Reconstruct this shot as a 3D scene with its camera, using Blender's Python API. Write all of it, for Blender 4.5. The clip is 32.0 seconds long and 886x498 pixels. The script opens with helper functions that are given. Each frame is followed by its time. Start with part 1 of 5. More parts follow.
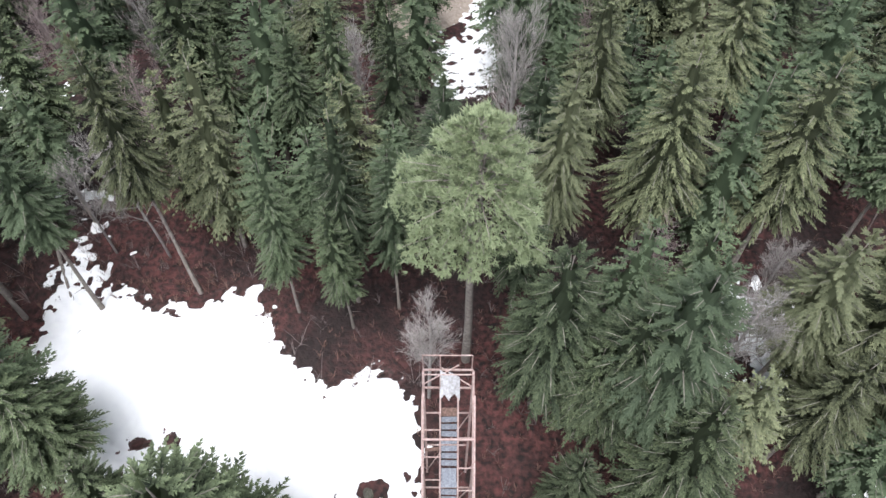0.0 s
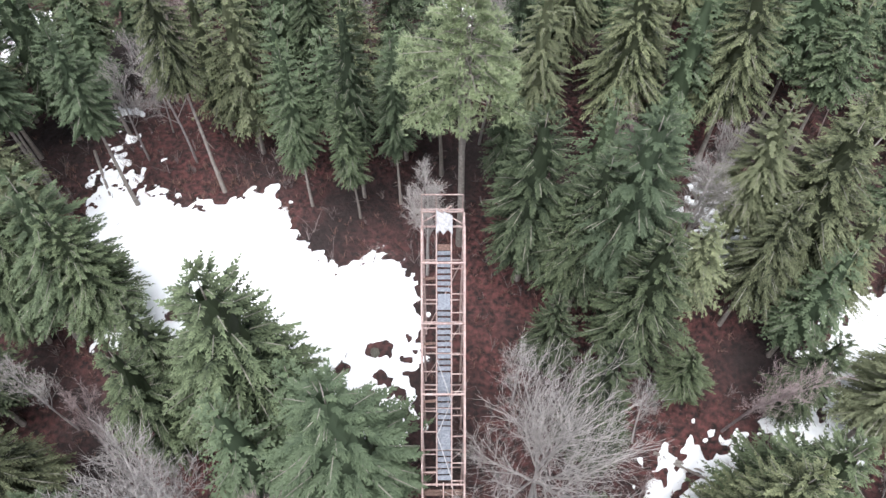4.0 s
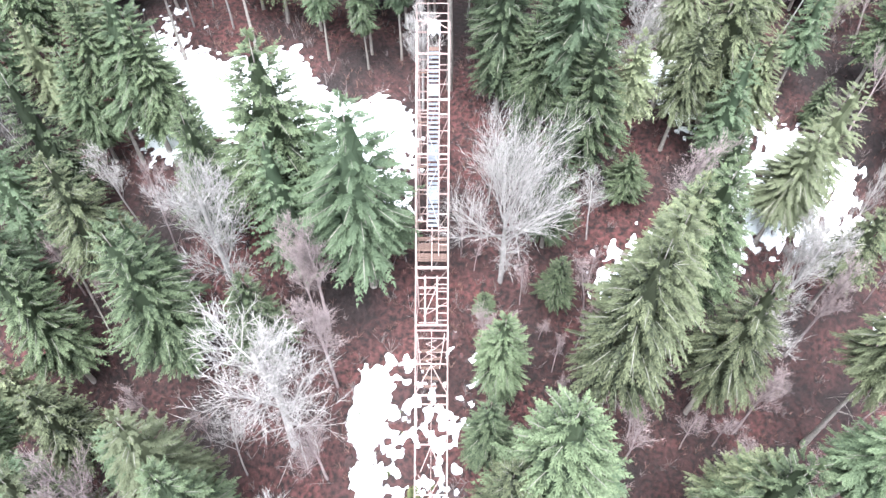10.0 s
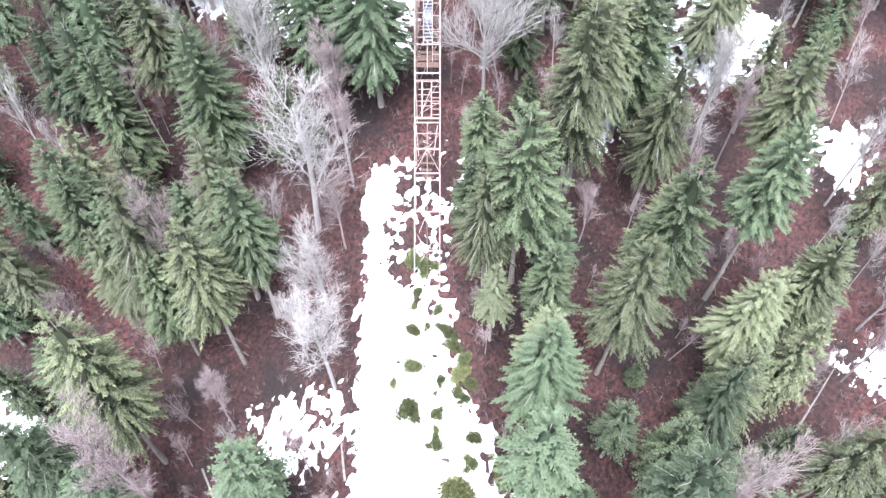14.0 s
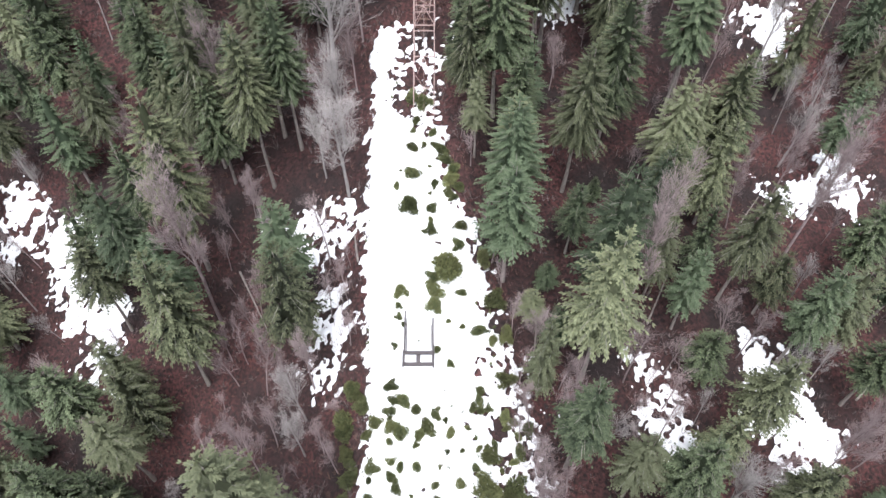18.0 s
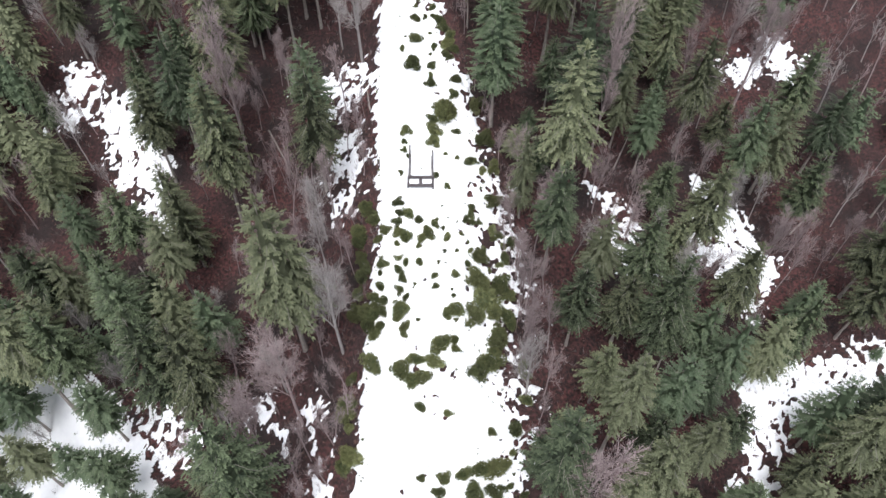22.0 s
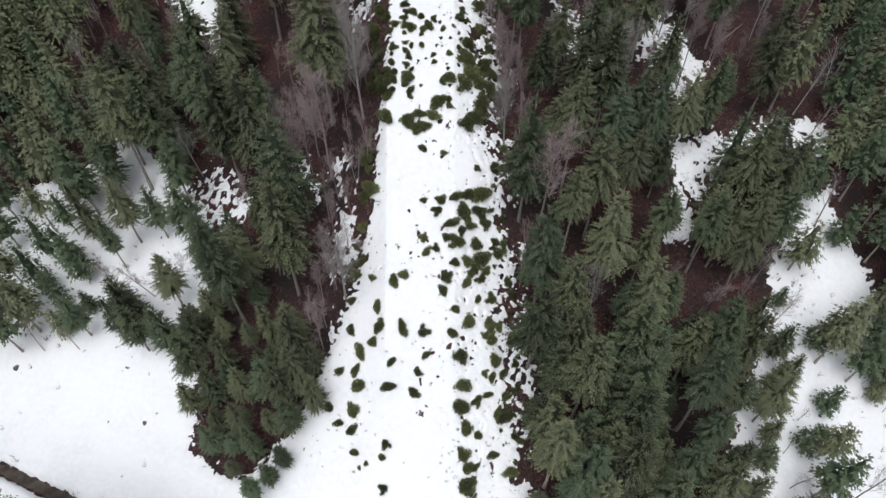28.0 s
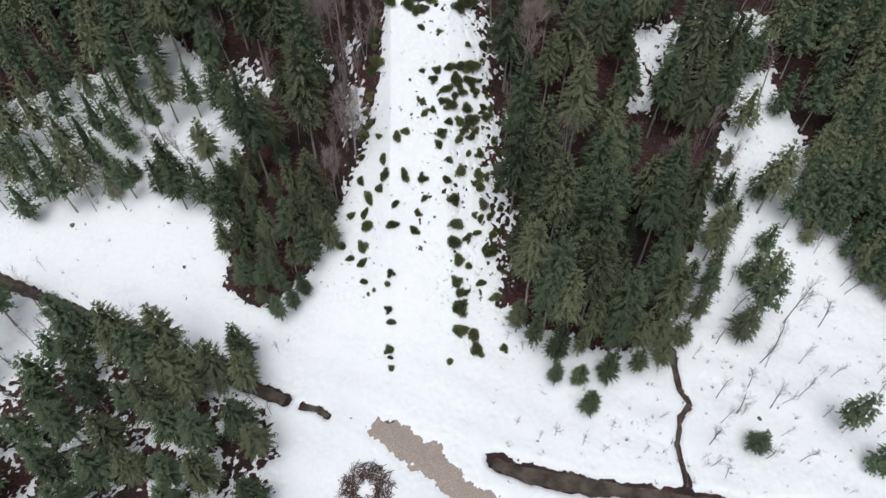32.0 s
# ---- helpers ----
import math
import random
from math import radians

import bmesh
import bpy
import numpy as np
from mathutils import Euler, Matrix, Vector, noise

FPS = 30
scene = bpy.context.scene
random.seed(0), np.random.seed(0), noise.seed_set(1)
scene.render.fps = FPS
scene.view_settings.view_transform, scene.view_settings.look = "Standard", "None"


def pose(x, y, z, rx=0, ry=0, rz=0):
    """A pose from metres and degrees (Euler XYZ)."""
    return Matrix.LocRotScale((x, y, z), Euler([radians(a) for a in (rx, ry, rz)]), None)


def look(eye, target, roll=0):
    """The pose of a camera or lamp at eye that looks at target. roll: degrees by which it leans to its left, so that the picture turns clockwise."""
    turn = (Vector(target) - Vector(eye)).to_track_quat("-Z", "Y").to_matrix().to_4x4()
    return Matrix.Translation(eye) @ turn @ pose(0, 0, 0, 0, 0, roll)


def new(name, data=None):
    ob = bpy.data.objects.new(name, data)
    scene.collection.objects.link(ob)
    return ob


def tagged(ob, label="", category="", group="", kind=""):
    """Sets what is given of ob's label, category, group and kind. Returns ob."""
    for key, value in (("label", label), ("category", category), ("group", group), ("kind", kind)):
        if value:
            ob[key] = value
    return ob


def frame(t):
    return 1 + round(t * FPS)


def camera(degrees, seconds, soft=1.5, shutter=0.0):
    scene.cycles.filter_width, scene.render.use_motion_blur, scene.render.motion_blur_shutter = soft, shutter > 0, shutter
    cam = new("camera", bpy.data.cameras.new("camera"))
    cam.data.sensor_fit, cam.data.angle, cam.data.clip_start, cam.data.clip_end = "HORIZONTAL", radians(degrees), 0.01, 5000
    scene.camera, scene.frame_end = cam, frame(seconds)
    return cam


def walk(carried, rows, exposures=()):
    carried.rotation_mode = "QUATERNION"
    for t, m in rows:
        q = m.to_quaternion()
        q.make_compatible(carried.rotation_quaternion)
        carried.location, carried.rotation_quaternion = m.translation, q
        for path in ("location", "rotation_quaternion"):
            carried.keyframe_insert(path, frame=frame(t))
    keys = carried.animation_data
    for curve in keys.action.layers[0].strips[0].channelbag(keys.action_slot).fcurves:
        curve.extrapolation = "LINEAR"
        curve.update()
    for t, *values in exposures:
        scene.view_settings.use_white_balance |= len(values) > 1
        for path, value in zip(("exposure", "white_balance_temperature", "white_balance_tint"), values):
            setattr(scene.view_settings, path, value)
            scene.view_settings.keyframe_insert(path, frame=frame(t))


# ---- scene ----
cam = camera(67.0, 32.0)
EYE = 125.0  # height of the flight over the valley floor
ROWS = [  # seconds, x, y, height against EYE, pitch, roll, yaw
    (0.0, 0.00, 0.00, -0.35, -52.70, 0.34, -0.08),
    (1.0, 0.08, -2.81, -0.29, -52.76, 0.32, -0.05),
    (2.0, 0.17, -5.87, -0.18, -52.81, 0.26, -0.08),
    (3.0, 0.19, -8.84, -0.12, -52.82, 0.17, -0.19),
    (3.5, 0.21, -10.31, -0.12, -52.81, 0.11, -0.21),
    (5.5, 0.52, -16.47, -0.06, -52.56, -0.03, -0.18),
    (6.0, 0.60, -17.98, -0.04, -52.55, -0.08, -0.17),
    (7.0, 0.79, -21.04, -0.05, -52.51, -0.10, -0.11),
    (8.0, 0.93, -24.61, 0.06, -52.53, -0.10, -0.12),
    (9.0, 1.12, -28.90, -0.03, -52.51, -0.12, -0.11),
    (10.0, 1.49, -34.04, 0.05, -52.64, 0.10, 0.27),
    (11.0, 1.66, -40.04, 0.06, -52.54, 0.07, 0.26),
    (12.0, 1.90, -46.61, 0.03, -52.53, 0.10, 0.27),
    (13.0, 2.09, -53.62, 0.20, -52.70, 0.10, 0.21),
    (14.0, 2.24, -60.87, 0.33, -52.77, -0.02, 0.12),
    (15.0, 2.45, -67.98, 0.45, -52.87, -0.03, 0.09),
    (15.5, 2.60, -71.51, 0.43, -52.88, 0.03, 0.10),
    (17.5, 2.87, -86.03, 0.35, -52.58, 0.08, -0.01),
    (18.0, 3.00, -89.59, 0.40, -52.55, 0.10, -0.04),
    (19.0, 3.09, -96.54, 0.24, -52.53, 0.09, -0.05),
    (20.0, 3.12, -103.75, 0.20, -52.49, 0.07, -0.09),
    (21.0, 3.15, -111.00, -0.07, -52.43, 0.08, -0.13),
    (22.0, 3.25, -118.53, -0.21, -52.50, 0.13, -0.10),
    (23.0, 3.33, -126.35, -0.26, -52.52, 0.10, -0.12),
    (24.0, 3.37, -134.12, -0.36, -52.57, -0.01, -0.06),
    (25.0, 3.36, -141.89, -0.20, -52.80, -0.04, -0.06),
    (25.5, 3.38, -145.72, -0.27, -52.89, -0.06, -0.07),
    (27.5, 3.76, -161.41, -0.18, -53.25, -0.15, 0.01),
    (28.0, 3.93, -165.56, -0.16, -53.32, -0.16, 0.06),
    (29.0, 4.34, -174.13, -0.12, -53.38, -0.17, 0.17),
    (30.0, 4.49, -182.92, 0.02, -53.42, -0.28, 0.15),
    (31.0, 4.63, -191.52, 0.13, -53.41, -0.39, 0.15),
    (32.0, 4.87, -200.00, 0.12, -53.63, -0.39, 0.19),
]
EXPOSURES = ((0, 1.08, 6050, 10), (3.5, 1.2, 6050, 10), (6, 1.85, 5950, 9), (9, 2.42, 5800, 7), (12, 2.55, 5650, 9), (13, 2.5, 5650, 11), (15, 2.02, 5700, 13), (16.5, 1.4, 5900, 13), (18, 1.17, 6000, 12), (19, 1.02, 6050, 12),
             (23, 0.63, 6050, 11), (25, 0.32, 6050, 10), (28, -0.16, 6100, 9), (32, -0.27, 6100, 8))
walk(cam, [(t, pose(x, y, EYE + z, 90 + p, 0, w) @ pose(0, 0, 0, 0, 0, r)) for t, x, y, z, p, r, w in ROWS], EXPOSURES)

# ---- light: an overcast winter day, the sun a wide soft patch behind thin cloud ----
world = bpy.data.worlds.new("overcast_sky")
scene.world = world
world.use_nodes = True
wn, wl = world.node_tree.nodes, world.node_tree.links
wn.clear()
sky = wn.new("ShaderNodeTexSky")
sky.sky_type, sky.sun_disc = "NISHITA", False
sky.sun_elevation, sky.sun_rotation = radians(70), radians(196)
sky.air_density, sky.dust_density, sky.ozone_density = 1.0, 6.0, 1.0
soften = wn.new("ShaderNodeHueSaturation")
soften.inputs["Saturation"].default_value = 0.4
back = wn.new("ShaderNodeBackground")
back.inputs["Strength"].default_value = 0.09
wout = wn.new("ShaderNodeOutputWorld")
wl.new(sky.outputs[0], soften.inputs["Color"])
wl.new(soften.outputs[0], back.inputs[0])
wl.new(back.outputs[0], wout.inputs[0])
sun = new("sun", bpy.data.lights.new("sun", "SUN"))
sun.data.energy, sun.data.angle, sun.data.color = 1.75, radians(55), (1.0, 0.99, 0.975)
sun.matrix_world = look((0, 0, 160), (4, 14, 120))


# ---- materials ----
def shader(name, rough=0.8):
    m = bpy.data.materials.new(name)
    m.use_nodes = True
    n, l = m.node_tree.nodes, m.node_tree.links
    b = n["Principled BSDF"]
    b.inputs["Roughness"].default_value = rough
    return m, n, l, b


def mixed(n, l, fac, a, b):
    x = n.new("ShaderNodeMix")
    x.data_type = "RGBA"
    for s, v in ((x.inputs[0], fac), (x.inputs[6], a), (x.inputs[7], b)):
        if isinstance(v, bpy.types.NodeSocket):
            l.new(v, s)
        elif isinstance(v, tuple):
            s.default_value = (*v, 1)
        else:
            s.default_value = v
    return x.outputs[2]


def grain(n, l, scale, detail=4.0, low=0.35, high=0.65, where="Object"):
    c = n.new("ShaderNodeTexCoord")
    t = n.new("ShaderNodeTexNoise")
    t.inputs["Scale"].default_value, t.inputs["Detail"].default_value = scale, detail
    l.new(c.outputs[where], t.inputs["Vector"])
    r = n.new("ShaderNodeMapRange")
    r.inputs[1].default_value, r.inputs[2].default_value = low, high
    l.new(t.outputs[0], r.inputs[0])
    return r.outputs[0]


def bumped(n, l, b, height, strength, distance):
    u = n.new("ShaderNodeBump")
    u.inputs["Strength"].default_value, u.inputs["Distance"].default_value = strength, distance
    l.new(height, u.inputs["Height"])
    l.new(u.outputs[0], b.inputs["Normal"])


def two_tone(name, a, b, c, scale, fine, rough=0.85, bump=0.4, dist=0.03, rand=0.0):
    """Two colours in patches, a third in the fine grain, relief from the grain; rand: how far each object varies."""
    m, n, l, s = shader(name, rough)
    g = grain(n, l, fine, 6.0)
    col = mixed(n, l, grain(n, l, scale), a, b)
    col = mixed(n, l, g, col, c)
    if rand:
        o = n.new("ShaderNodeObjectInfo")
        h = n.new("ShaderNodeHueSaturation")
        r = n.new("ShaderNodeMapRange")
        r.inputs[3].default_value, r.inputs[4].default_value = 1 - rand, 1 + rand
        l.new(o.outputs["Random"], r.inputs[0])
        l.new(r.outputs[0], h.inputs["Value"])
        l.new(col, h.inputs["Color"])
        col = h.outputs[0]
    l.new(col, s.inputs["Base Color"])
    if bump:
        bumped(n, l, s, g, bump, dist)
    return m


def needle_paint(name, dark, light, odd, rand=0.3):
    """Needles: each spray its own green, each tree a little lighter, darker, yellower or bluer; the tip value paints
    inner shade dark and outer needles pale.
    """
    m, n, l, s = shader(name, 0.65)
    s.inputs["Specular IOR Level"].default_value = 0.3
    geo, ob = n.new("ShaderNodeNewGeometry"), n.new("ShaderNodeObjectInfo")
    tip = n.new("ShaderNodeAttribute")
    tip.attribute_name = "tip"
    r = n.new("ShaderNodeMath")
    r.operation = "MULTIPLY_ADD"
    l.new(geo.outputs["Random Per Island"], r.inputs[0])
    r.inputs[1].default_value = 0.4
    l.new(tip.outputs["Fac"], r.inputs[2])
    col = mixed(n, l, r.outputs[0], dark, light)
    w = n.new("ShaderNodeMapRange")
    w.inputs[1].default_value, w.inputs[2].default_value, w.inputs[4].default_value = 0.35, 1.0, 0.7
    l.new(ob.outputs["Random"], w.inputs[0])
    col = mixed(n, l, w.outputs[0], col, odd)
    h = n.new("ShaderNodeHueSaturation")
    v = n.new("ShaderNodeMath")
    v.operation = "FRACT"
    q = n.new("ShaderNodeMath")
    q.operation = "MULTIPLY"
    q.inputs[1].default_value = 7.31
    l.new(ob.outputs["Random"], q.inputs[0])
    l.new(q.outputs[0], v.inputs[0])
    k = n.new("ShaderNodeMapRange")
    k.inputs[3].default_value, k.inputs[4].default_value = 1 - rand, 1 + rand
    l.new(v.outputs[0], k.inputs[0])
    l.new(k.outputs[0], h.inputs["Value"])
    l.new(col, h.inputs["Color"])
    l.new(h.outputs[0], s.inputs["Base Color"])
    thin, both = n.new("ShaderNodeBsdfTranslucent"), n.new("ShaderNodeMixShader")
    both.inputs[0].default_value = 0.3
    l.new(h.outputs[0], thin.inputs["Color"])
    l.new(s.outputs[0], both.inputs[1])
    l.new(thin.outputs[0], both.inputs[2])
    l.new(both.outputs[0], n["Material Output"].inputs["Surface"])
    return m


LITTER = two_tone("leaf_litter", (0.026, 0.016, 0.015), (0.114, 0.042, 0.038), (0.017, 0.011, 0.010), 0.12, 2.2, 0.95, 0.8, 0.1)
SNOW = two_tone("old_snow", (0.92, 0.92, 0.925), (0.87, 0.87, 0.885), (0.94, 0.94, 0.94), 0.15, 1.2, 0.7, 0.25, 0.08)


def melting_rim():
    """Where the snow thins out, litter comes through it in small ragged holes."""
    n, l = SNOW.node_tree.nodes, SNOW.node_tree.links
    b = n["Principled BSDF"]
    white = b.inputs["Base Color"].links[0].from_socket
    deep = n.new("ShaderNodeAttribute")
    deep.attribute_name = "deep"
    rag = n.new("ShaderNodeMath")
    rag.operation = "MULTIPLY_ADD"
    rag.inputs[1].default_value = 0.1
    l.new(grain(n, l, 3.2, 5.0, 0.3, 0.7), rag.inputs[0])
    l.new(deep.outputs["Fac"], rag.inputs[2])
    edge = n.new("ShaderNodeMapRange")
    edge.inputs[1].default_value, edge.inputs[2].default_value = 0.045, 0.062
    l.new(rag.outputs[0], edge.inputs[0])
    soil = mixed(n, l, grain(n, l, 0.3), (0.026, 0.016, 0.015), (0.114, 0.042, 0.038))
    soil = mixed(n, l, grain(n, l, 3.0, 6.0), soil, (0.022, 0.012, 0.010))
    l.new(mixed(n, l, edge.outputs[0], soil, white), b.inputs["Base Color"])


melting_rim()
# fir and spruce: first colour holds the crown's inner shade, second the paler tips
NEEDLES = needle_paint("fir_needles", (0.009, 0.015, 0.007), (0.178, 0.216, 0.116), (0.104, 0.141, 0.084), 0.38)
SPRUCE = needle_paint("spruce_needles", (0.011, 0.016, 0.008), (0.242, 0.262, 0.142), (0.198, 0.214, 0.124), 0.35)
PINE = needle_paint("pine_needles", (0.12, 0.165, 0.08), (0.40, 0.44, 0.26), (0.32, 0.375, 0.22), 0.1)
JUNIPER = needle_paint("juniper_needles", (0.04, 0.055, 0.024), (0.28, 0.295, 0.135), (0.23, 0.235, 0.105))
BARK = two_tone("grey_bark", (0.30, 0.265, 0.235), (0.40, 0.36, 0.32), (0.20, 0.17, 0.15), 0.8, 5.0, 0.9, 0.5, 0.02, 0.2)
TWIG = two_tone("pale_twigs", (0.385, 0.35, 0.33), (0.46, 0.425, 0.405), (0.27, 0.245, 0.23), 0.6, 4.0, 0.85, 0.0, 0.0, 0.22)
LICHEN = two_tone("lichened_boughs", (0.22, 0.21, 0.17), (0.28, 0.27, 0.22), (0.15, 0.14, 0.11), 1.5, 6.0, 0.9, 0.0)
STEEL = two_tone("weathered_red_steel", (0.44, 0.32, 0.295), (0.52, 0.42, 0.39), (0.32, 0.215, 0.19), 0.7, 6.0, 0.75, 0.25, 0.004, 0.12)
STEP = two_tone("grey_stair_boards", (0.21, 0.225, 0.255), (0.27, 0.285, 0.315), (0.14, 0.15, 0.175), 1.2, 9.0, 0.8, 0.3, 0.004, 0.18)
PALE_METAL = two_tone("pale_galvanised_bar", (0.40, 0.40, 0.42), (0.48, 0.47, 0.48), (0.27, 0.255, 0.25), 1.0, 7.0, 0.6, 0.2, 0.003, 0.1)
PLANK = two_tone("brown_weathered_plank", (0.15, 0.09, 0.07), (0.21, 0.135, 0.11), (0.09, 0.055, 0.042), 1.1, 8.0, 0.85, 0.4, 0.006, 0.2)
TIMBER = two_tone("dark_wet_timber", (0.09, 0.075, 0.075), (0.13, 0.11, 0.11), (0.07, 0.06, 0.06), 1.4, 8.0, 0.8, 0.4, 0.01, 0.15)
GRAVEL = two_tone("brown_gravel", (0.40, 0.335, 0.28), (0.46, 0.39, 0.33), (0.31, 0.25, 0.21), 0.3, 3.5, 0.9, 0.5, 0.03)
STONE = two_tone("dark_mossy_stone", (0.10, 0.09, 0.075), (0.16, 0.145, 0.12), (0.06, 0.065, 0.045), 1.5, 5.0, 0.9, 0.5, 0.03, 0.2)
STICK = two_tone("dark_brushwood", (0.10, 0.06, 0.05), (0.15, 0.095, 0.08), (0.06, 0.04, 0.035), 1.0, 5.0, 0.9, 0.0)
BRUSH = two_tone("grey_brush", (0.20, 0.165, 0.155), (0.27, 0.23, 0.22), (0.13, 0.10, 0.095), 0.4, 3.0, 0.9, 0.0)
BRIAR = two_tone("reddish_undergrowth", (0.17, 0.09, 0.07), (0.24, 0.15, 0.12), (0.11, 0.06, 0.05), 0.4, 3.0, 0.9, 0.0)
WATER, _n, _l, _b = shader("brown_brook_water", 0.12)
_b.inputs["IOR"].default_value = 1.33
_l.new(mixed(_n, _l, grain(_n, _l, 0.5, 5.0), (0.05, 0.04, 0.032), (0.11, 0.09, 0.075)), _b.inputs["Base Color"])
bumped(_n, _l, _b, grain(_n, _l, 2.2, 4.0), 0.15, 0.05)
PINK_TWIG = two_tone("reddish_twigs", (0.33, 0.26, 0.25), (0.38, 0.31, 0.30), (0.23, 0.175, 0.17), 0.6, 4.0, 0.85, 0.0, 0.0, 0.2)


# ---- the lie of the land: a spur that falls from a plateau to a valley floor ----
def curve(y, knots):
    ks = sorted(knots)
    return np.interp(y, [k for k, _ in ks], [v for _, v in ks])


CREST = ((220, 86), (80, 80), (40, 78.5), (20, 76), (5, 71), (-2, 67.5), (-15, 64), (-26, 61), (-38, 56.8), (-56, 50.3), (-70, 46), (-80, 41),
         (-92, 33.5), (-109, 25), (-115, 20.5), (-122, 15.5), (-130, 10.5), (-137, 7.7), (-150, 6.5), (-170, 5.8), (-400, 8))
WEST = ((220, 0), (30, 0), (5, 5), (-30, 20), (-75, 27), (-100, 21), (-117, 15), (-135, 3), (-150, 0))
EAST = ((220, 0), (25, 0), (0, 8), (-25, 13), (-50, 15), (-75, 13), (-96, 11), (-115, 10), (-130, 3), (-144, 0))


def smooth_line(y, knots, wide=5.0):
    return sum(curve(np.asarray(y, float) + d * wide, knots) for d in (-1, -0.5, 0, 0.5, 1)) / 5


BROOK = ((-140, -98), (-112, -110), (-91.9, -118.6), (-71, -127.2), (-61, -131.6), (-51, -136.8), (-38, -142.8), (-25.5, -147.6))
BROOK_END = ((-21.8, -149.2), (-19, -149.6), (-17, -151))
BROOK_EAST = ((13.6, -159.4), (18, -161.4), (27, -163.2), (41, -165.3), (49, -166.6), (90, -172), (140, -178))
SIDE_BROOK = ((49.8, -138), (49.5, -146.2), (50.9, -148.9), (48.6, -151.5), (46.9, -157.1), (47.6, -164))


def way_off(x, y, line):
    """Distance from the points (x, y) to a bent line."""
    best = np.full(np.shape(x), 1e9)
    for (ax, ay), (bx, by) in zip(line, line[1:]):
        dx, dy = bx - ax, by - ay
        s = np.clip(((x - ax) * dx + (y - ay) * dy) / (dx * dx + dy * dy), 0, 1)
        best = np.minimum(best, np.hypot(x - ax - s * dx, y - ay - s * dy))
    return best


def bank_wave(x, y):
    """How much wider or narrower a brook is from place to place."""
    return 1.0 + 0.12 * np.sin(x * 0.31 + y * 0.23) + 0.07 * np.sin(x * 0.93 - y * 0.7 + 1.0) + 0.05 * np.sin(x * 2.1 + y * 1.7)


def land(x, y):
    x, y = np.asarray(x, float), np.asarray(y, float)
    side = 1 - np.exp(-np.maximum(np.abs(x) - 6, 0) / 26)
    z = smooth_line(y, CREST) - side * np.where(x < 0, smooth_line(y, WEST), smooth_line(y, EAST))
    z = z + 0.35 * np.sin(x * 0.21 + 1.3) * np.sin(y * 0.17) + 0.18 * np.sin(x * 0.53 + y * 0.31) * np.cos(y * 0.47 - x * 0.2)
    for line, wide, deep in ((BROOK, 1.25, 1.2), (BROOK_END, 0.8, 0.9), (BROOK_EAST, 1.7, 1.3), (SIDE_BROOK, 0.55, 0.8)):
        z = z - deep / (1 + (way_off(x, y, line) / (wide * bank_wave(x, y))) ** 6)
    return z


HX, HY = np.meshgrid(np.arange(-130, 130.1, 0.5), np.arange(-190, 110.1, 0.5))
LEVELS = land(HX, HY)


def height(x, y):
    """The ground's height at one place, read from a fine map of it."""
    u, v = min(max((x + 130) / 0.5, 0), 519), min(max((y + 190) / 0.5, 0), 599)
    i, j = int(u), int(v)
    f, g = u - i, v - j
    return float((LEVELS[j, i] * (1 - f) + LEVELS[j, i + 1] * f) * (1 - g) + (LEVELS[j + 1, i] * (1 - f) + LEVELS[j + 1, i + 1] * f) * g)


# ---- small helpers for building ----
def mesh_of(name, verts, faces, material=None, smooth=False):
    me = bpy.data.meshes.new(name)
    me.from_pydata([tuple(v) for v in verts], [], faces)
    if material:
        me.materials.append(material)
    if smooth:
        me.polygons.foreach_set("use_smooth", [True] * len(me.polygons))
    me.update()
    return me


def tube(verts, faces, path, radii, sides=5):
    """Adds a tapering tube along a path to verts and faces."""
    first = len(verts)
    for i, p in enumerate(path):
        a, b = path[max(i - 1, 0)], path[min(i + 1, len(path) - 1)]
        d = (Vector(b) - Vector(a)).normalized()
        u = d.cross(Vector((0.3, 0.2, 1)) if abs(d.z) < 0.9 else Vector((1, 0, 0))).normalized()
        v = d.cross(u)
        for k in range(sides):
            t = 2 * math.pi * k / sides
            verts.append(tuple(Vector(p) + radii[i] * (math.cos(t) * u + math.sin(t) * v)))
    for i in range(len(path) - 1):
        for k in range(sides):
            a, b = first + i * sides + k, first + i * sides + (k + 1) % sides
            faces.append((a, b, b + sides, a + sides))


def noise2(x, y, size, seed):
    """Smooth value noise from 0 to 1 with waves of about that size in metres."""
    table = np.random.RandomState(seed).rand(64, 64)
    u, v = np.asarray(x) / size, np.asarray(y) / size
    i, j = np.floor(u).astype(int), np.floor(v).astype(int)
    f, g = u - i, v - j
    f, g = f * f * (3 - 2 * f), g * g * (3 - 2 * g)
    at = lambda a, b: table[a % 64, b % 64]
    return (at(i, j) * (1 - f) + at(i + 1, j) * f) * (1 - g) + (at(i, j + 1) * (1 - f) + at(i + 1, j + 1) * f) * g


# ---- where snow still lies ----
def inside(x, y, pts):
    """Metres inside (plus) or outside (minus) a ring of points."""
    ins = np.zeros(np.shape(x), bool)
    for (ax, ay), (bx, by) in zip(pts, pts[1:] + pts[:1]):
        cross = (ay > y) != (by > y)
        ins ^= cross & (x < (bx - ax) * (y - ay) / ((by - ay) or 1e-9) + ax)
    d = way_off(x, y, list(pts) + [pts[0]])
    return np.where(ins, d, -d)


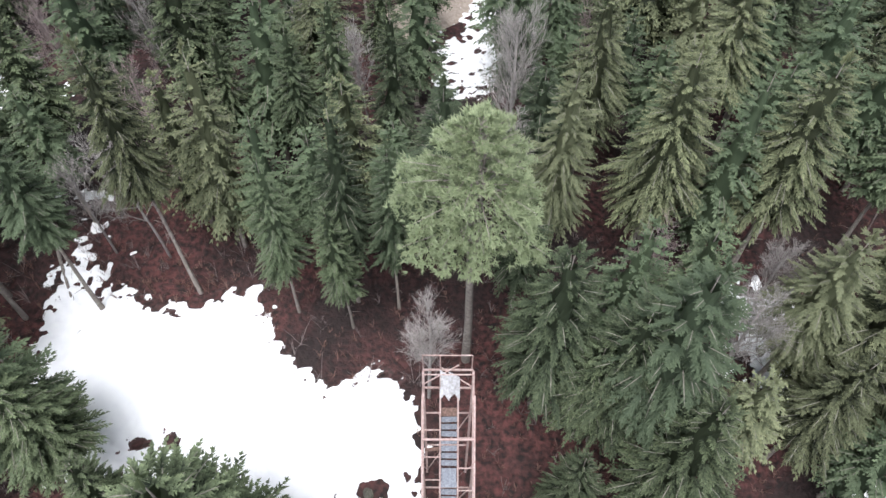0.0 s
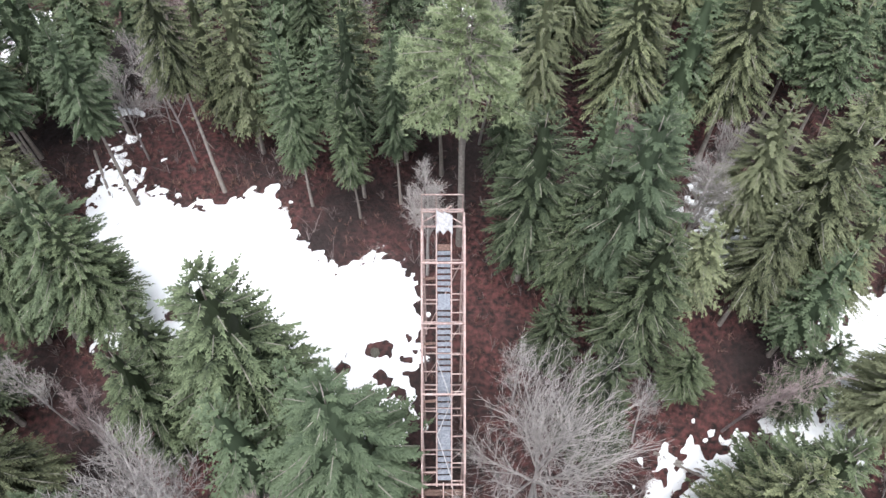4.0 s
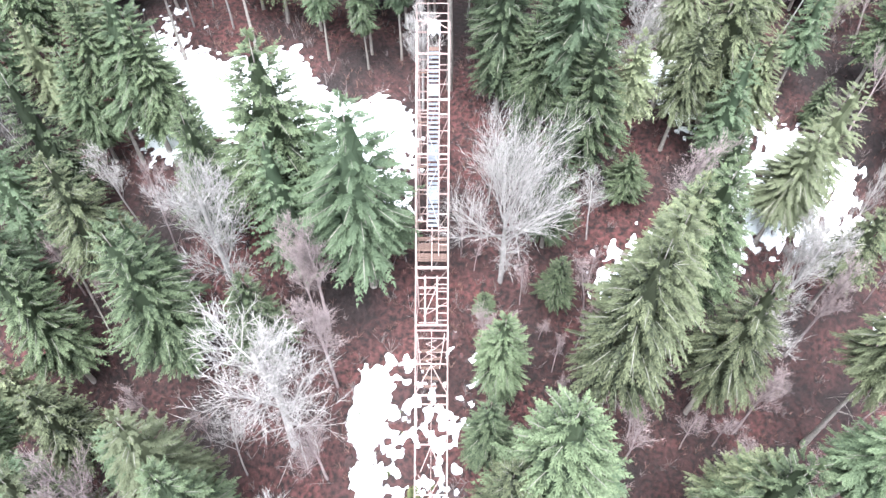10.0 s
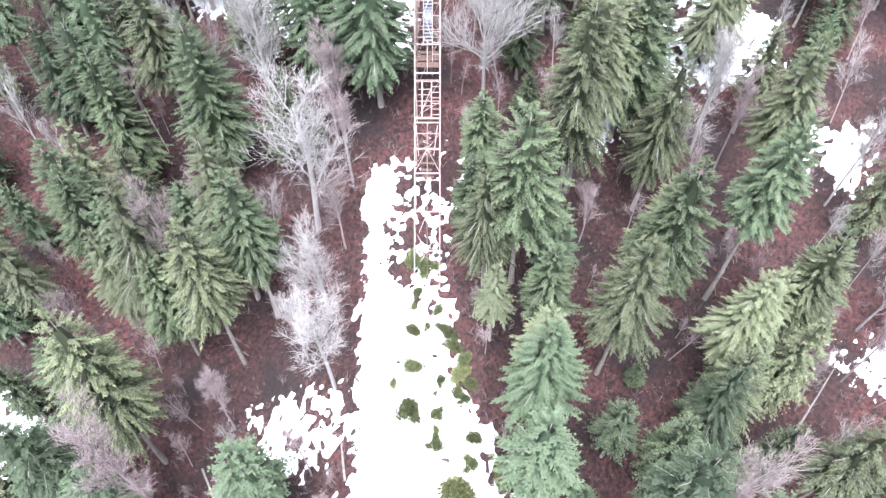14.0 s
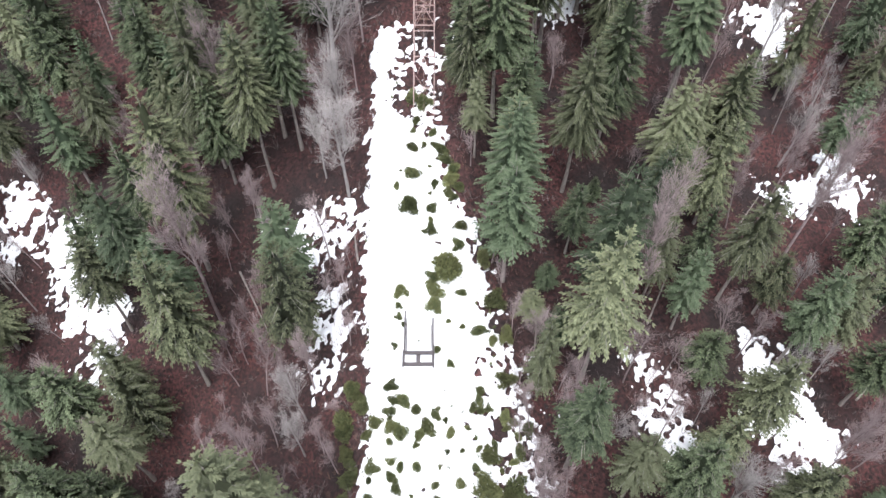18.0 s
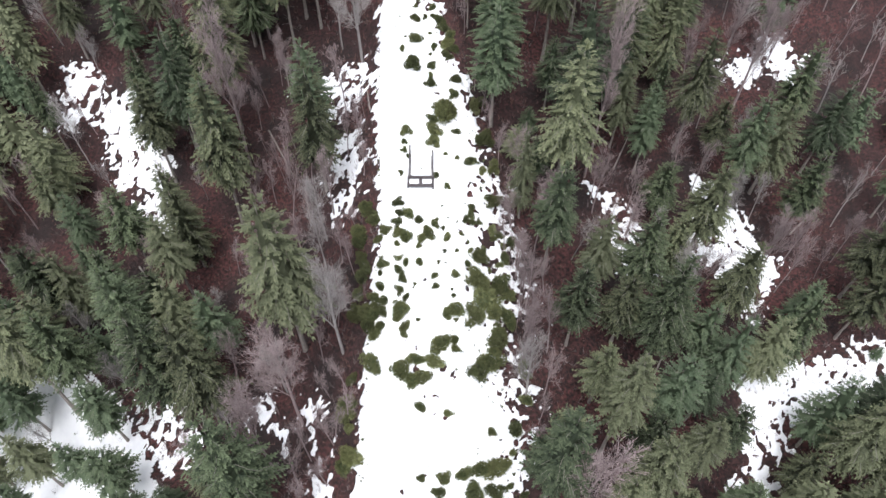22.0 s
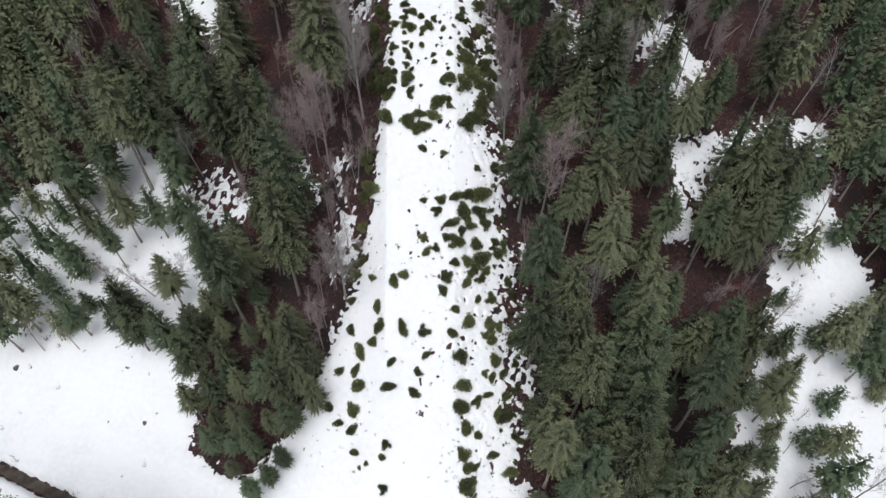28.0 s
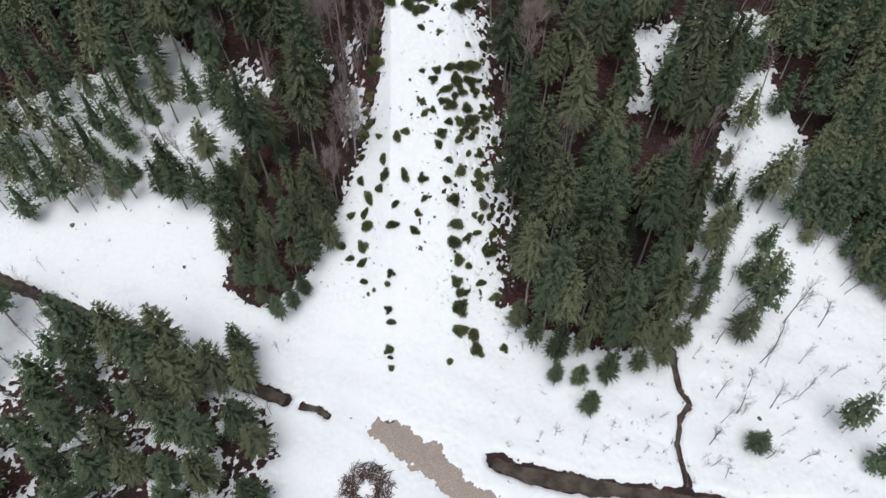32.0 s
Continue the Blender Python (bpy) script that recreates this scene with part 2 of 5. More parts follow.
FIELD = [(-33, 34), (-28, 31), (-23, 30), (-16, 31), (-13, 27), (-11, 24), (-8, 23), (-4, 24), (-2, 19), (-2, 10), (-6, 8), (-14, 13), (-23, 16), (-30, 18), (-33, 23)]
HILL = [(-4, -4), (-6, -5), (-7, -8), (-6.5, -17), (-7.5, -33), (-6.5, -48), (-6.5, -60), (-7.5, -78), (-9, -92), (-12, -100), (-19, -115), (-22, -127),
        (16, -133), (17, -120), (15, -100), (13, -83), (12, -61), (11, -50), (6.5, -34), (3.0, -26), (1.6, -20), (1.4, -10), (3.6, -5), (4.4, -2), (2.6, -3), (0.6, -9), (-1.4, -8), (-1.6, -4)]
VALLEY = [(-18, -115), (-30, -128), (-41, -124), (-43, -103), (-40, -85), (-45, -75), (-62, -62), (-75, -70), (-110, -80), (-180, -100), (-180, -330),
          (180, -330), (180, -136), (102, -131), (91, -117), (87, -105), (81, -92), (77, -80), (70, -80), (66, -92), (63, -103), (57, -118), (50, -135), (35, -138), (18, -130)]
PATCHES = [FIELD, HILL, VALLEY,
           [(24, 32), (33, 30), (31, 25), (27, 22), (24, 26)], [(34, 24), (44, 18), (46, 12), (38, 10), (30, 8), (28, 11), (35, 16)],
           [(17, 8), (26, 8), (24, 3), (18, 1)], [(-1, 54), (4, 55), (10, 78), (1, 78)], [(-52, 57), (-40, 54), (-40, 49), (-52, 48)],
           [(-64.5, -19), (-59, -20), (-59, -28), (-65, -28)], [(-58, -26), (-51, -25), (-45, -36), (-42, -47), (-49, -45), (-55, -35)],
           [(-20, -29), (-12, -28), (-8, -32), (-12, -36), (-20, -33)], [(27, -45), (32, -46), (37, -58), (31, -58)],
           [(45, -43), (51, -46), (57, -56), (51, -63), (44, -54)], [(49, -73), (60, -70.5), (76, -66), (80, -70), (62, -76), (54, -81), (49, -90), (45, -89)],
           [(60, -18), (67, -20), (64, -26)], [(49, 3), (57, 5), (55, -1)], [(53, -20), (58, -21), (57, -26), (53, -25)], [(-42, -70), (-35, -80), (-40, -84), (-46, -76)],
           [(-34.1, 41.5), (-33.2, 41.5), (-28.6, 31.5), (-30.2, 31.5)], [(-14, -40), (-10, -40), (-9, -52), (-13, -52)], [(-16.6, -77.5), (-15.4, -77.5), (-12.6, -87), (-12.2, -95), (-14, -97), (-14.4, -87)], [(-24, -76), (-22, -76.5), (-18.6, -82), (-20, -82.5)]]
TRACK = [(-9.6, -154.4), (-7.5, -151.5), (-2.2, -153.3), (4.1, -157.6), (8.5, -162.5), (16, -167), (26, -176), (14, -176), (6, -166.2), (0, -161), (-5.1, -157.3)]  # bare gravel of the forest road
GROVE = [(-27, -153), (-36, -148), (-50, -142), (-64, -138), (-84, -144), (-110, -158), (-110, -190), (-22, -190)]  # dark firs across the brook
HOLES = ((-5.2, 15.7, 0.9), (-8.2, 14.4, 0.8), (-4.7, 13.2, 0.6), (-5.8, 11.6, 0.9), (-3.2, 12.0, 0.5), (-23.5, 19.2, 0.8), (-20.6, 19.4, 0.6), (-25.3, 18.8, 0.4), (-32.5, 21, 0.7))
LOOSE = [0.5, 0.85, 0.6] + [1.05] * (len(PATCHES) - 3)


def snow_depth(x, y):
    """Metres of snow over the ground; minus where the ground is bare."""
    ragged = (noise2(x, y, 7.0, 3) - 0.5) * 2.4 + (noise2(x, y, 2.4, 4) - 0.5) * 2.2 + (noise2(x, y, 1.0, 5) - 0.5) * 2.4 + (noise2(x + y * 0.3, y, 0.62, 6) - 0.5) * 3.6 + (noise2(x, y - x * 0.4, 0.45, 7) - 0.5) * 2.8
    m = np.full(np.shape(x), -9.0)
    broken = np.interp(y, (-27, -22, -17, -12, -5), (2.6, 1.4, 0.2, 0.15, -0.1)) - np.clip((x + 3.0) * 0.3, -0.6, 0.7)
    for pts, loose in zip(PATCHES, LOOSE):
        most = broken if pts is HILL else 2.4 if loose < 1 else 0.8
        d = inside(x, y, pts)
        if pts is HILL:
            d = np.where((x > 0) & (y < -48), d * 0.42 - 0.1, d)
        m = np.maximum(m, np.minimum(d, most) + ragged * (np.where((x < -4) & (y > -98), 0.35, 0.75) if pts is HILL else loose))
    for line, wide in ((BROOK, 1.3), (BROOK_END, 0.8), (BROOK_EAST, 1.75), (SIDE_BROOK, 0.65)):
        m = np.minimum(m, (way_off(x, y, line) / bank_wave(x, y) - wide) * 2.2 + ragged * 0.22)
    for hx, hy, hr in HOLES:
        m = np.minimum(m, (np.hypot(x - hx, (y - hy) * 1.3) - hr) * 1.6 + ragged * 0.45)
    m = np.minimum(m, -np.minimum(inside(x, y, GROVE), 1.6) * 0.8 + 0.75 + ragged * 1.2)
    m = np.minimum(m, -inside(x, y, TRACK) * 1.2 + ragged * 0.4)
    return np.clip(m * 0.16, -0.6, 0.3)


def grid(xs, ys, lift, keep, name, material):
    gx, gy = np.meshgrid(xs, ys)
    z = land(gx, gy) + lift(gx, gy)
    ok = keep(gx, gy)
    w = len(xs)
    cell = ok[:-1, :-1] | ok[1:, :-1] | ok[:-1, 1:] | ok[1:, 1:]
    j, i = np.nonzero(cell)
    quads = np.stack([j * w + i, j * w + i + 1, (j + 1) * w + i + 1, (j + 1) * w + i], 1)
    used, back_to = np.unique(quads, return_inverse=True)
    co = np.stack([gx.ravel(), gy.ravel(), z.ravel()], 1)[used]
    me = bpy.data.meshes.new(name)
    me.from_pydata(co.tolist(), [], back_to.reshape(-1, 4).tolist())
    me.materials.append(material)
    me.polygons.foreach_set("use_smooth", [True] * len(me.polygons))
    if name == "snow":
        me.attributes.new("deep", "FLOAT", "POINT").data.foreach_set("value", lift(gx, gy).ravel()[used])
    me.update()
    return new(name, me)


def spaced(lo, hi, step, far_lo, far_hi):
    out = np.arange(lo, hi + 0.01, step).tolist()
    s, v = step, hi
    while v < far_hi:
        s *= 1.35
        v += s
        out.append(v)
    s, v = step, lo
    while v > far_lo:
        s *= 1.35
        v -= s
        out.insert(0, v)
    return np.array(out)


bumps = lambda x, y: (noise2(x, y, 3.1, 8) - 0.5) * 0.35 + (noise2(x, y, 1.3, 9) - 0.5) * 0.14
ground = grid(spaced(-100, 100, 0.9, -2500, 2500), spaced(-176, 80, 0.9, -2500, 2500), bumps, lambda x, y: x == x, "ground", LITTER)
tagged(ground, "wooded slope of brown leaf litter falling to a valley", "ground", kind="structure")
NEAR = lambda x, y: ((np.abs(x) < 36) & (y > -64) & (y < 36)) | ((x > -25) & (x < 21) & (y > -140) & (y < -63.8))
lie = lambda x, y: snow_depth(x, y) + bumps(x, y) * 0.5 + 0.06
snow = grid(np.arange(-36, 36.01, 0.22), np.arange(-140, 36.01, 0.22), lie, lambda x, y: NEAR(x, y) & (snow_depth(x, y) > -0.12), "snow", SNOW)
tagged(snow, "broken old snow on the upper slope round the jump", "snow", kind="stuff")
snow = grid(np.arange(-120, 120.1, 0.4), np.arange(-176, 80.1, 0.4), lie, lambda x, y: ~NEAR(x, y) & (snow_depth(x, y) > -0.12), "snow", SNOW)
tagged(snow, "patches of old white melting snow on the slope", "snow", kind="stuff")
far_out = lambda x, y: ((np.abs(x) > 119) | (y < -175)) & (y < np.where(x < 0, -100, -136))
snow = grid(spaced(-120, 120, 8.0, -1500, 1500), spaced(-176, -96, 8.0, -1500, -96), lambda x, y: 0.3 + x * 0, far_out, "snow", SNOW)
tagged(snow, "snow over the valley floor far down the brook", "snow", kind="stuff")


# ---- trees ----
rng = random.Random(11)


def conifer_crown(seed, tall=22.0, wide=3.4, base=0.3, boughs=430, sprays=6, fan=6, droop=0.5, full=0.8, inner=0.5, size=1.0):
    """Boughs crowded over a heart coloured as if in shade, each ending in flat drooping sprays of needles. Returns
    verts, faces, tip values and slots.
    """
    r = random.Random(seed)
    verts, faces, tips, slots = [], [], [], []
    lobe = [r.uniform(0, 6.28) for _ in range(6)]

    def rim(u, a):
        body = wide * max(1 - u, 0.0) ** full * (0.55 + 0.45 * min(1.0, u / 0.16))
        return body * (1 + 0.10 * math.sin(2 * a + lobe[0] + 3 * u) + 0.09 * math.sin(3 * a + lobe[1] - 7 * u) + 0.08 * math.sin(5 * a + lobe[2] + 19 * u) + 0.07 * math.sin(23 * u + lobe[3] + a)) + 0.12

    # the dark heart: a closed core round the stem, inner shade as its colour
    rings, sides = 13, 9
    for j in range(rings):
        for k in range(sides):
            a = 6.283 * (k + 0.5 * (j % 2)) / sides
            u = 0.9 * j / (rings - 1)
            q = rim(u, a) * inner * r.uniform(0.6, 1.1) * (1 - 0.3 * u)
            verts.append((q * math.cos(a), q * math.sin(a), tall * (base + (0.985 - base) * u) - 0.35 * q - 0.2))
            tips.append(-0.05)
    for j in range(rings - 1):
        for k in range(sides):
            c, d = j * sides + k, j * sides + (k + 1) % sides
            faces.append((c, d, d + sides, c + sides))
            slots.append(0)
    for n in range(boughs):
        # even in area over the cone, in loose whorls
        u = 1 - (1 - (n + 0.5) / boughs) ** 0.56
        u = min(max(u + r.gauss(0, 0.012), 0.0), 0.985)
        a = n * 2.39996 + r.uniform(-0.4, 0.4)
        thin = math.sin(4 * a + lobe[4]) * math.sin(31 * u + lobe[5])
        if u < 0.9 and (thin < -0.72 or r.random() < (0.22 if u < 0.2 else 0.06)):
            continue
        far = rim(u, a) * r.uniform(0.78, 1.16)
        ca, sa = math.cos(a), math.sin(a)
        rise = 0.75 * u * u - 0.1 + r.uniform(-0.1, 0.1)
        sag = droop * (1.1 - 0.8 * u)
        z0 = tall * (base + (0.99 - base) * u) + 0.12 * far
        # lighter higher up: light on the crown's top put into the needle colour
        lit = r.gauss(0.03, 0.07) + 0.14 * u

        def at(s, side=0.0):
            d = far * s
            return (ca * d - sa * side, sa * d + ca * side, z0 + rise * d - sag * far * s * s)

        half = size * (0.3 + 0.085 * far) * r.uniform(0.85, 1.15)
        many = max(3, round(sprays * min(1.0, 0.3 + 0.85 * far / wide)))
        bow = r.uniform(-0.12, 0.12) * far
        for k in range(many):
            # side sprays shorten towards the bough's point
            v = (k + r.uniform(-0.3, 0.3)) / many
            s = inner + (0.96 - inner) * v if k < many - 1 else 0.93
            sgn = (1 if k % 2 else -1) * (k < many - 1)
            turn = sgn * r.uniform(0.5, 0.95)
            ln = half * (1.25 - 0.7 * v) * r.uniform(0.8, 1.2)
            px, py, pz = at(s, bow * s * s)
            slope = rise - 2 * sag * s
            fall = slope * (1 - 0.4 * abs(sgn)) - r.uniform(0.05, 0.45) * (0.35 + droop) * (1 - 0.6 * u) * abs(sgn)
            for i in range(fan):
                f = (i - (fan - 1) / 2) / max(1, (fan - 1) / 2)
                b = a + turn + f * 0.6 - sgn * 0.1 + r.uniform(-0.12, 0.12)
                q = ln * (1.12 - 0.4 * abs(f)) * r.uniform(0.8, 1.25)
                dx, dy = math.cos(b), math.sin(b)
                w = q * (0.11 if fan > 2 else 0.17) + 0.02
                m = 0.4 * q
                zt = pz + fall * q - 0.2 * q * (0.3 + droop) * (1 - 0.7 * u) + r.uniform(-0.3, 0.22) * q
                zm = pz + fall * m + 0.02
                c = len(verts)
                verts += [(px, py, pz), (px + dx * m - dy * w, py + dy * m + dx * w, zm - 0.25 * w), (px + dx * q, py + dy * q, zt), (px + dx * m + dy * w, py + dy * m - dx * w, zm - 0.25 * w)]
                # paler new growth at the ends; shade towards the stem is put into colour
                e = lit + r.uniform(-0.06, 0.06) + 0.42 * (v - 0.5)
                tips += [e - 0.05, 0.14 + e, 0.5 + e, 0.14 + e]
                faces.append((c, c + 3, c + 2, c + 1))
                slots.append(0)
        if sprays > 4 and r.random() < 0.3:
            c, w = len(verts), 0.014 + 0.004 * far
            p, q, e = at(0.45), at(0.75), at(0.97)
            verts += [(p[0] + sa * w, p[1] - ca * w, p[2] + 0.03), (p[0] - sa * w, p[1] + ca * w, p[2] + 0.03), (q[0] - sa * w, q[1] + ca * w, q[2] + 0.05), (q[0] + sa * w, q[1] - ca * w, q[2] + 0.05), (e[0], e[1], e[2] + 0.02)]
            tips += [0.0] * 5
            faces += [(c, c + 3, c + 2, c + 1), (c + 3, c + 4, c + 2)]
            slots += [1, 1]
    for k in range(9):
        a, b = k * 0.9, len(verts)
        z = tall * (0.955 + 0.008 * (k % 5))
        verts += [(0, 0, z + 0.5), (0.34 * math.cos(a), 0.34 * math.sin(a), z + 0.12), (0.09 * math.cos(a + 0.6), 0.09 * math.sin(a + 0.6), z - 0.15)]
        tips += [0.7, 0.6, 0.25]
        faces.append((b, b + 1, b + 2))
        slots.append(0)
    return verts, faces, tips, slots


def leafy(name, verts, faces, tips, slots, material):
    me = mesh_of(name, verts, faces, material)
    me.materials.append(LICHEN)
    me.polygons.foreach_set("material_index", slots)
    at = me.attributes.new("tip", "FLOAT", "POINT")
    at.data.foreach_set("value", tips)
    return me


def conifer_trunk(seed, tall=22.0, thick=0.24, dead=10):
    r = random.Random(seed)
    verts, faces = [], []
    steps = 7
    path = [(0.06 * math.sin(i * 1.7 + seed), 0.06 * math.cos(i * 1.3 + seed), tall * i / steps * 0.97 - (0.5 if i == 0 else 0)) for i in range(steps + 1)]
    tube(verts, faces, path, [thick * (1.35 if i == 0 else 1 - 0.92 * i / steps) for i in range(steps + 1)], 7)
    for _ in range(dead):
        z, a, ln = tall * r.uniform(0.08, 0.4), r.uniform(0, 6.28), r.uniform(0.5, 1.8)
        tube(verts, faces, [(0, 0, z), (ln * 0.6 * math.cos(a), ln * 0.6 * math.sin(a), z - 0.1), (ln * math.cos(a), ln * math.sin(a), z - 0.3)], [0.035, 0.02, 0.008], 3)
    return verts, faces


def bare_tree(seed, tall=16.0, wide=3.0, fork=0.35, kids_of=(9, 7, 6, 6), thick=0.2, flat=False, stem=0.93):
    """A leafless tree: trunk and limbs apart from the fine twigs. Returns two pairs of verts and faces."""
    r = random.Random(seed)
    wood, wfaces, fine, ffaces = [], [], [], []

    def grow(p, d, ln, rad, level):
        if level == 4:
            d, b = Vector(d), len(fine)
            q = d.cross(Vector((r.uniform(-1, 1), r.uniform(-1, 1), 0.5))).normalized() * 0.012
            e = Vector(p) + d * ln
            fine.extend([tuple(Vector(p) - q), tuple(Vector(p) + q), tuple(e)])
            ffaces.append((b, b + 1, b + 2))
            return
        n = (5, 4, 3, 2)[level]
        path, q, dd = [p], Vector(p), Vector(d)
        for i in range(n):
            dd = (dd + Vector((r.uniform(-1, 1), r.uniform(-1, 1), r.uniform(0.0, 1.0))) * (0.13 if level else 0.05)).normalized()
            q = q + dd * ln / n
            path.append(tuple(q))
        end = 0.45 if level < 3 else 0.3
        radii = [rad * (1 - (1 - end) * i / n) for i in range(n + 1)]
        if level < 2:
            tube(wood, wfaces, path, radii, 6 if level == 0 else 4)
        elif level == 3 and flat:
            b, o = len(fine), dd.cross(Vector((0.3, 0.5, 0.8))).normalized() * radii[0]
            for i, c in enumerate(path):
                fine.extend([tuple(Vector(c) - o * (1 - 0.3 * i)), tuple(Vector(c) + o * (1 - 0.3 * i))])
            ffaces.extend((b + 2 * i, b + 2 * i + 1, b + 2 * i + 3, b + 2 * i + 2) for i in range(n))
        else:
            tube(fine, ffaces, path, radii, 3)
        kids = kids_of[level]
        for k in range(kids):
            s = (fork + (1 - fork) * (k + r.random()) / kids) if level == 0 else 0.25 + 0.75 * (k + r.random()) / kids
            i = min(int(s * n), n - 1)
            f = s * n - i
            b = Vector(path[i]).lerp(Vector(path[i + 1]), f)
            axis = (Vector(path[i + 1]) - Vector(path[i])).normalized()
            a = k * 2.4 + r.uniform(-0.6, 0.6)
            side = axis.cross(Vector((math.cos(a), math.sin(a), 0.15))).normalized()
            spread = (r.uniform(0.25, 0.95) if stem < 0.8 else r.uniform(0.35, 0.8)) if level == 0 else r.uniform(0.35, 0.85)
            if stem < 0.8 and level == 0:
                spread = 1.3 - 1.1 * (s - fork) / (1 - fork) + r.uniform(-0.15, 0.15)
            nd = (axis * math.cos(spread) + side * math.sin(spread) + Vector((0, 0, 0.28))).normalized()
            length = (wide * r.uniform(0.8, 1.25) * (1.25 - 0.55 * s if stem > 0.8 else 0.62 + 0.4 * s) if level == 0 else ln * (r.uniform(0.4, 0.62) if level < 3 else r.uniform(0.55, 0.95)))
            grow(tuple(b), nd, length, max(radii[i] * ((0.62 if stem < 0.8 else 0.4) if level == 0 else 0.5), 0.009), level + 1)

    grow((0, 0, -0.4), (0, 0, 1), tall * stem, thick, 0)
    return (wood, wfaces), (fine, ffaces)


def pine_crown(seed, tall=24.0, wide=4.6, base=0.55):
    """Long-needled tufts in flat spreading layers under a rounded top."""
    r = random.Random(seed)
    verts, faces, tips, limbs, lfaces = [], [], [], [], []
    for w in range(96):
        u = (w + r.random()) / 96
        z = tall * (base + (0.99 - base) * u ** 0.9) - 0.4
        a = w * 2.39996 + r.uniform(-0.35, 0.35)
        reach = wide * (1 - u ** 1.7) ** 0.75 * r.uniform(0.75, 1.1) * (1 + 0.12 * math.sin(3 * a + 1)) + 0.3
        d = Vector((math.cos(a), math.sin(a), -0.16 + 0.75 * u * u))
        root = Vector((0, 0, z))
        tube(limbs, lfaces, [(0, 0, z), tuple(root + d * reach * 0.5 + Vector((0, 0, 0.1))), tuple(root + d * reach)], [0.06 * (1.2 - u), 0.035, 0.012], 4)
        across = Vector((-d.y, d.x, 0))
        for _ in range(int(10 + 34 * reach / wide)):
            s = 0.35 + 0.68 * r.random() ** 0.6
            c = root + d * reach * s + across * r.gauss(0, 0.15) * reach * (1.25 - 0.6 * s) + Vector((0, 0, r.gauss(0.05, 0.09) - 0.1 * s * s * reach))
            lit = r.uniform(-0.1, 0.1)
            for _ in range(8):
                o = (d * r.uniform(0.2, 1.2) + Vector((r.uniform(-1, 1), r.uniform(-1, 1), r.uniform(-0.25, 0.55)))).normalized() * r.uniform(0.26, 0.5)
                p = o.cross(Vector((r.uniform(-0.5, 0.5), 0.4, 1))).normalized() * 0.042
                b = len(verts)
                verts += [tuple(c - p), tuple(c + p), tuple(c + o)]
                # tuft bases dark, crown top paler: the crown's shading is put into the colour
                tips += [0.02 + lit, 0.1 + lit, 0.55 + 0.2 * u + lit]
                faces.append((b, b + 1, b + 2))
    return verts, faces, tips, limbs, lfaces


FIR_KINDS, SPRUCE_KINDS, BARE_KINDS, FAR_FIRS, FAR_SPRUCES, FAR_BARE, DARK_BARE, OUTER_FIRS, OUTER_SPRUCES, OUTER_BARE = [], [], [], [], [], [], [], [], [], []
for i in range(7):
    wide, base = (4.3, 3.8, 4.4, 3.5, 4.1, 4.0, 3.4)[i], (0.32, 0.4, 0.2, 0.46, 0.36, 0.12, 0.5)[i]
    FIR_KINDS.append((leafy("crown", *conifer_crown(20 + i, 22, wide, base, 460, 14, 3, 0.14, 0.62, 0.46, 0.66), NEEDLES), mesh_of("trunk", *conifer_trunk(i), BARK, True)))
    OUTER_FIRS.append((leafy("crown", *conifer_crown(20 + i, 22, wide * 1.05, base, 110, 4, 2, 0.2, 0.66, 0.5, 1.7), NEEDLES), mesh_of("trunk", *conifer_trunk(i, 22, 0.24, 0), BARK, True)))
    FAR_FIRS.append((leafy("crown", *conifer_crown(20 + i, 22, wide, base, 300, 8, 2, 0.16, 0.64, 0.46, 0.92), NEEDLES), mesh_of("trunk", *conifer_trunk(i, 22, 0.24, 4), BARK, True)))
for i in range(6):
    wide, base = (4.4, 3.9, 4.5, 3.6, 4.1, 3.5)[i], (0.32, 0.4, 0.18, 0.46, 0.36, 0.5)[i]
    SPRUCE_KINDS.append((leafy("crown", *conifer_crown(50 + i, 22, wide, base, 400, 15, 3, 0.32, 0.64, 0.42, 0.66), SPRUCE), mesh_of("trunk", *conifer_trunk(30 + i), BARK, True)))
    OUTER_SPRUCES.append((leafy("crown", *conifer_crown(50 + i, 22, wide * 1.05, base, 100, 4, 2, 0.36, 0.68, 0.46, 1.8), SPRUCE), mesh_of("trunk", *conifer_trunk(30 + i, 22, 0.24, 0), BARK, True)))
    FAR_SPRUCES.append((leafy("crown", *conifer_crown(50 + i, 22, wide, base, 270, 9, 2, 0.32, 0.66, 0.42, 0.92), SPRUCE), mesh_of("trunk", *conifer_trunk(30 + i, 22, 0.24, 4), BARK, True)))
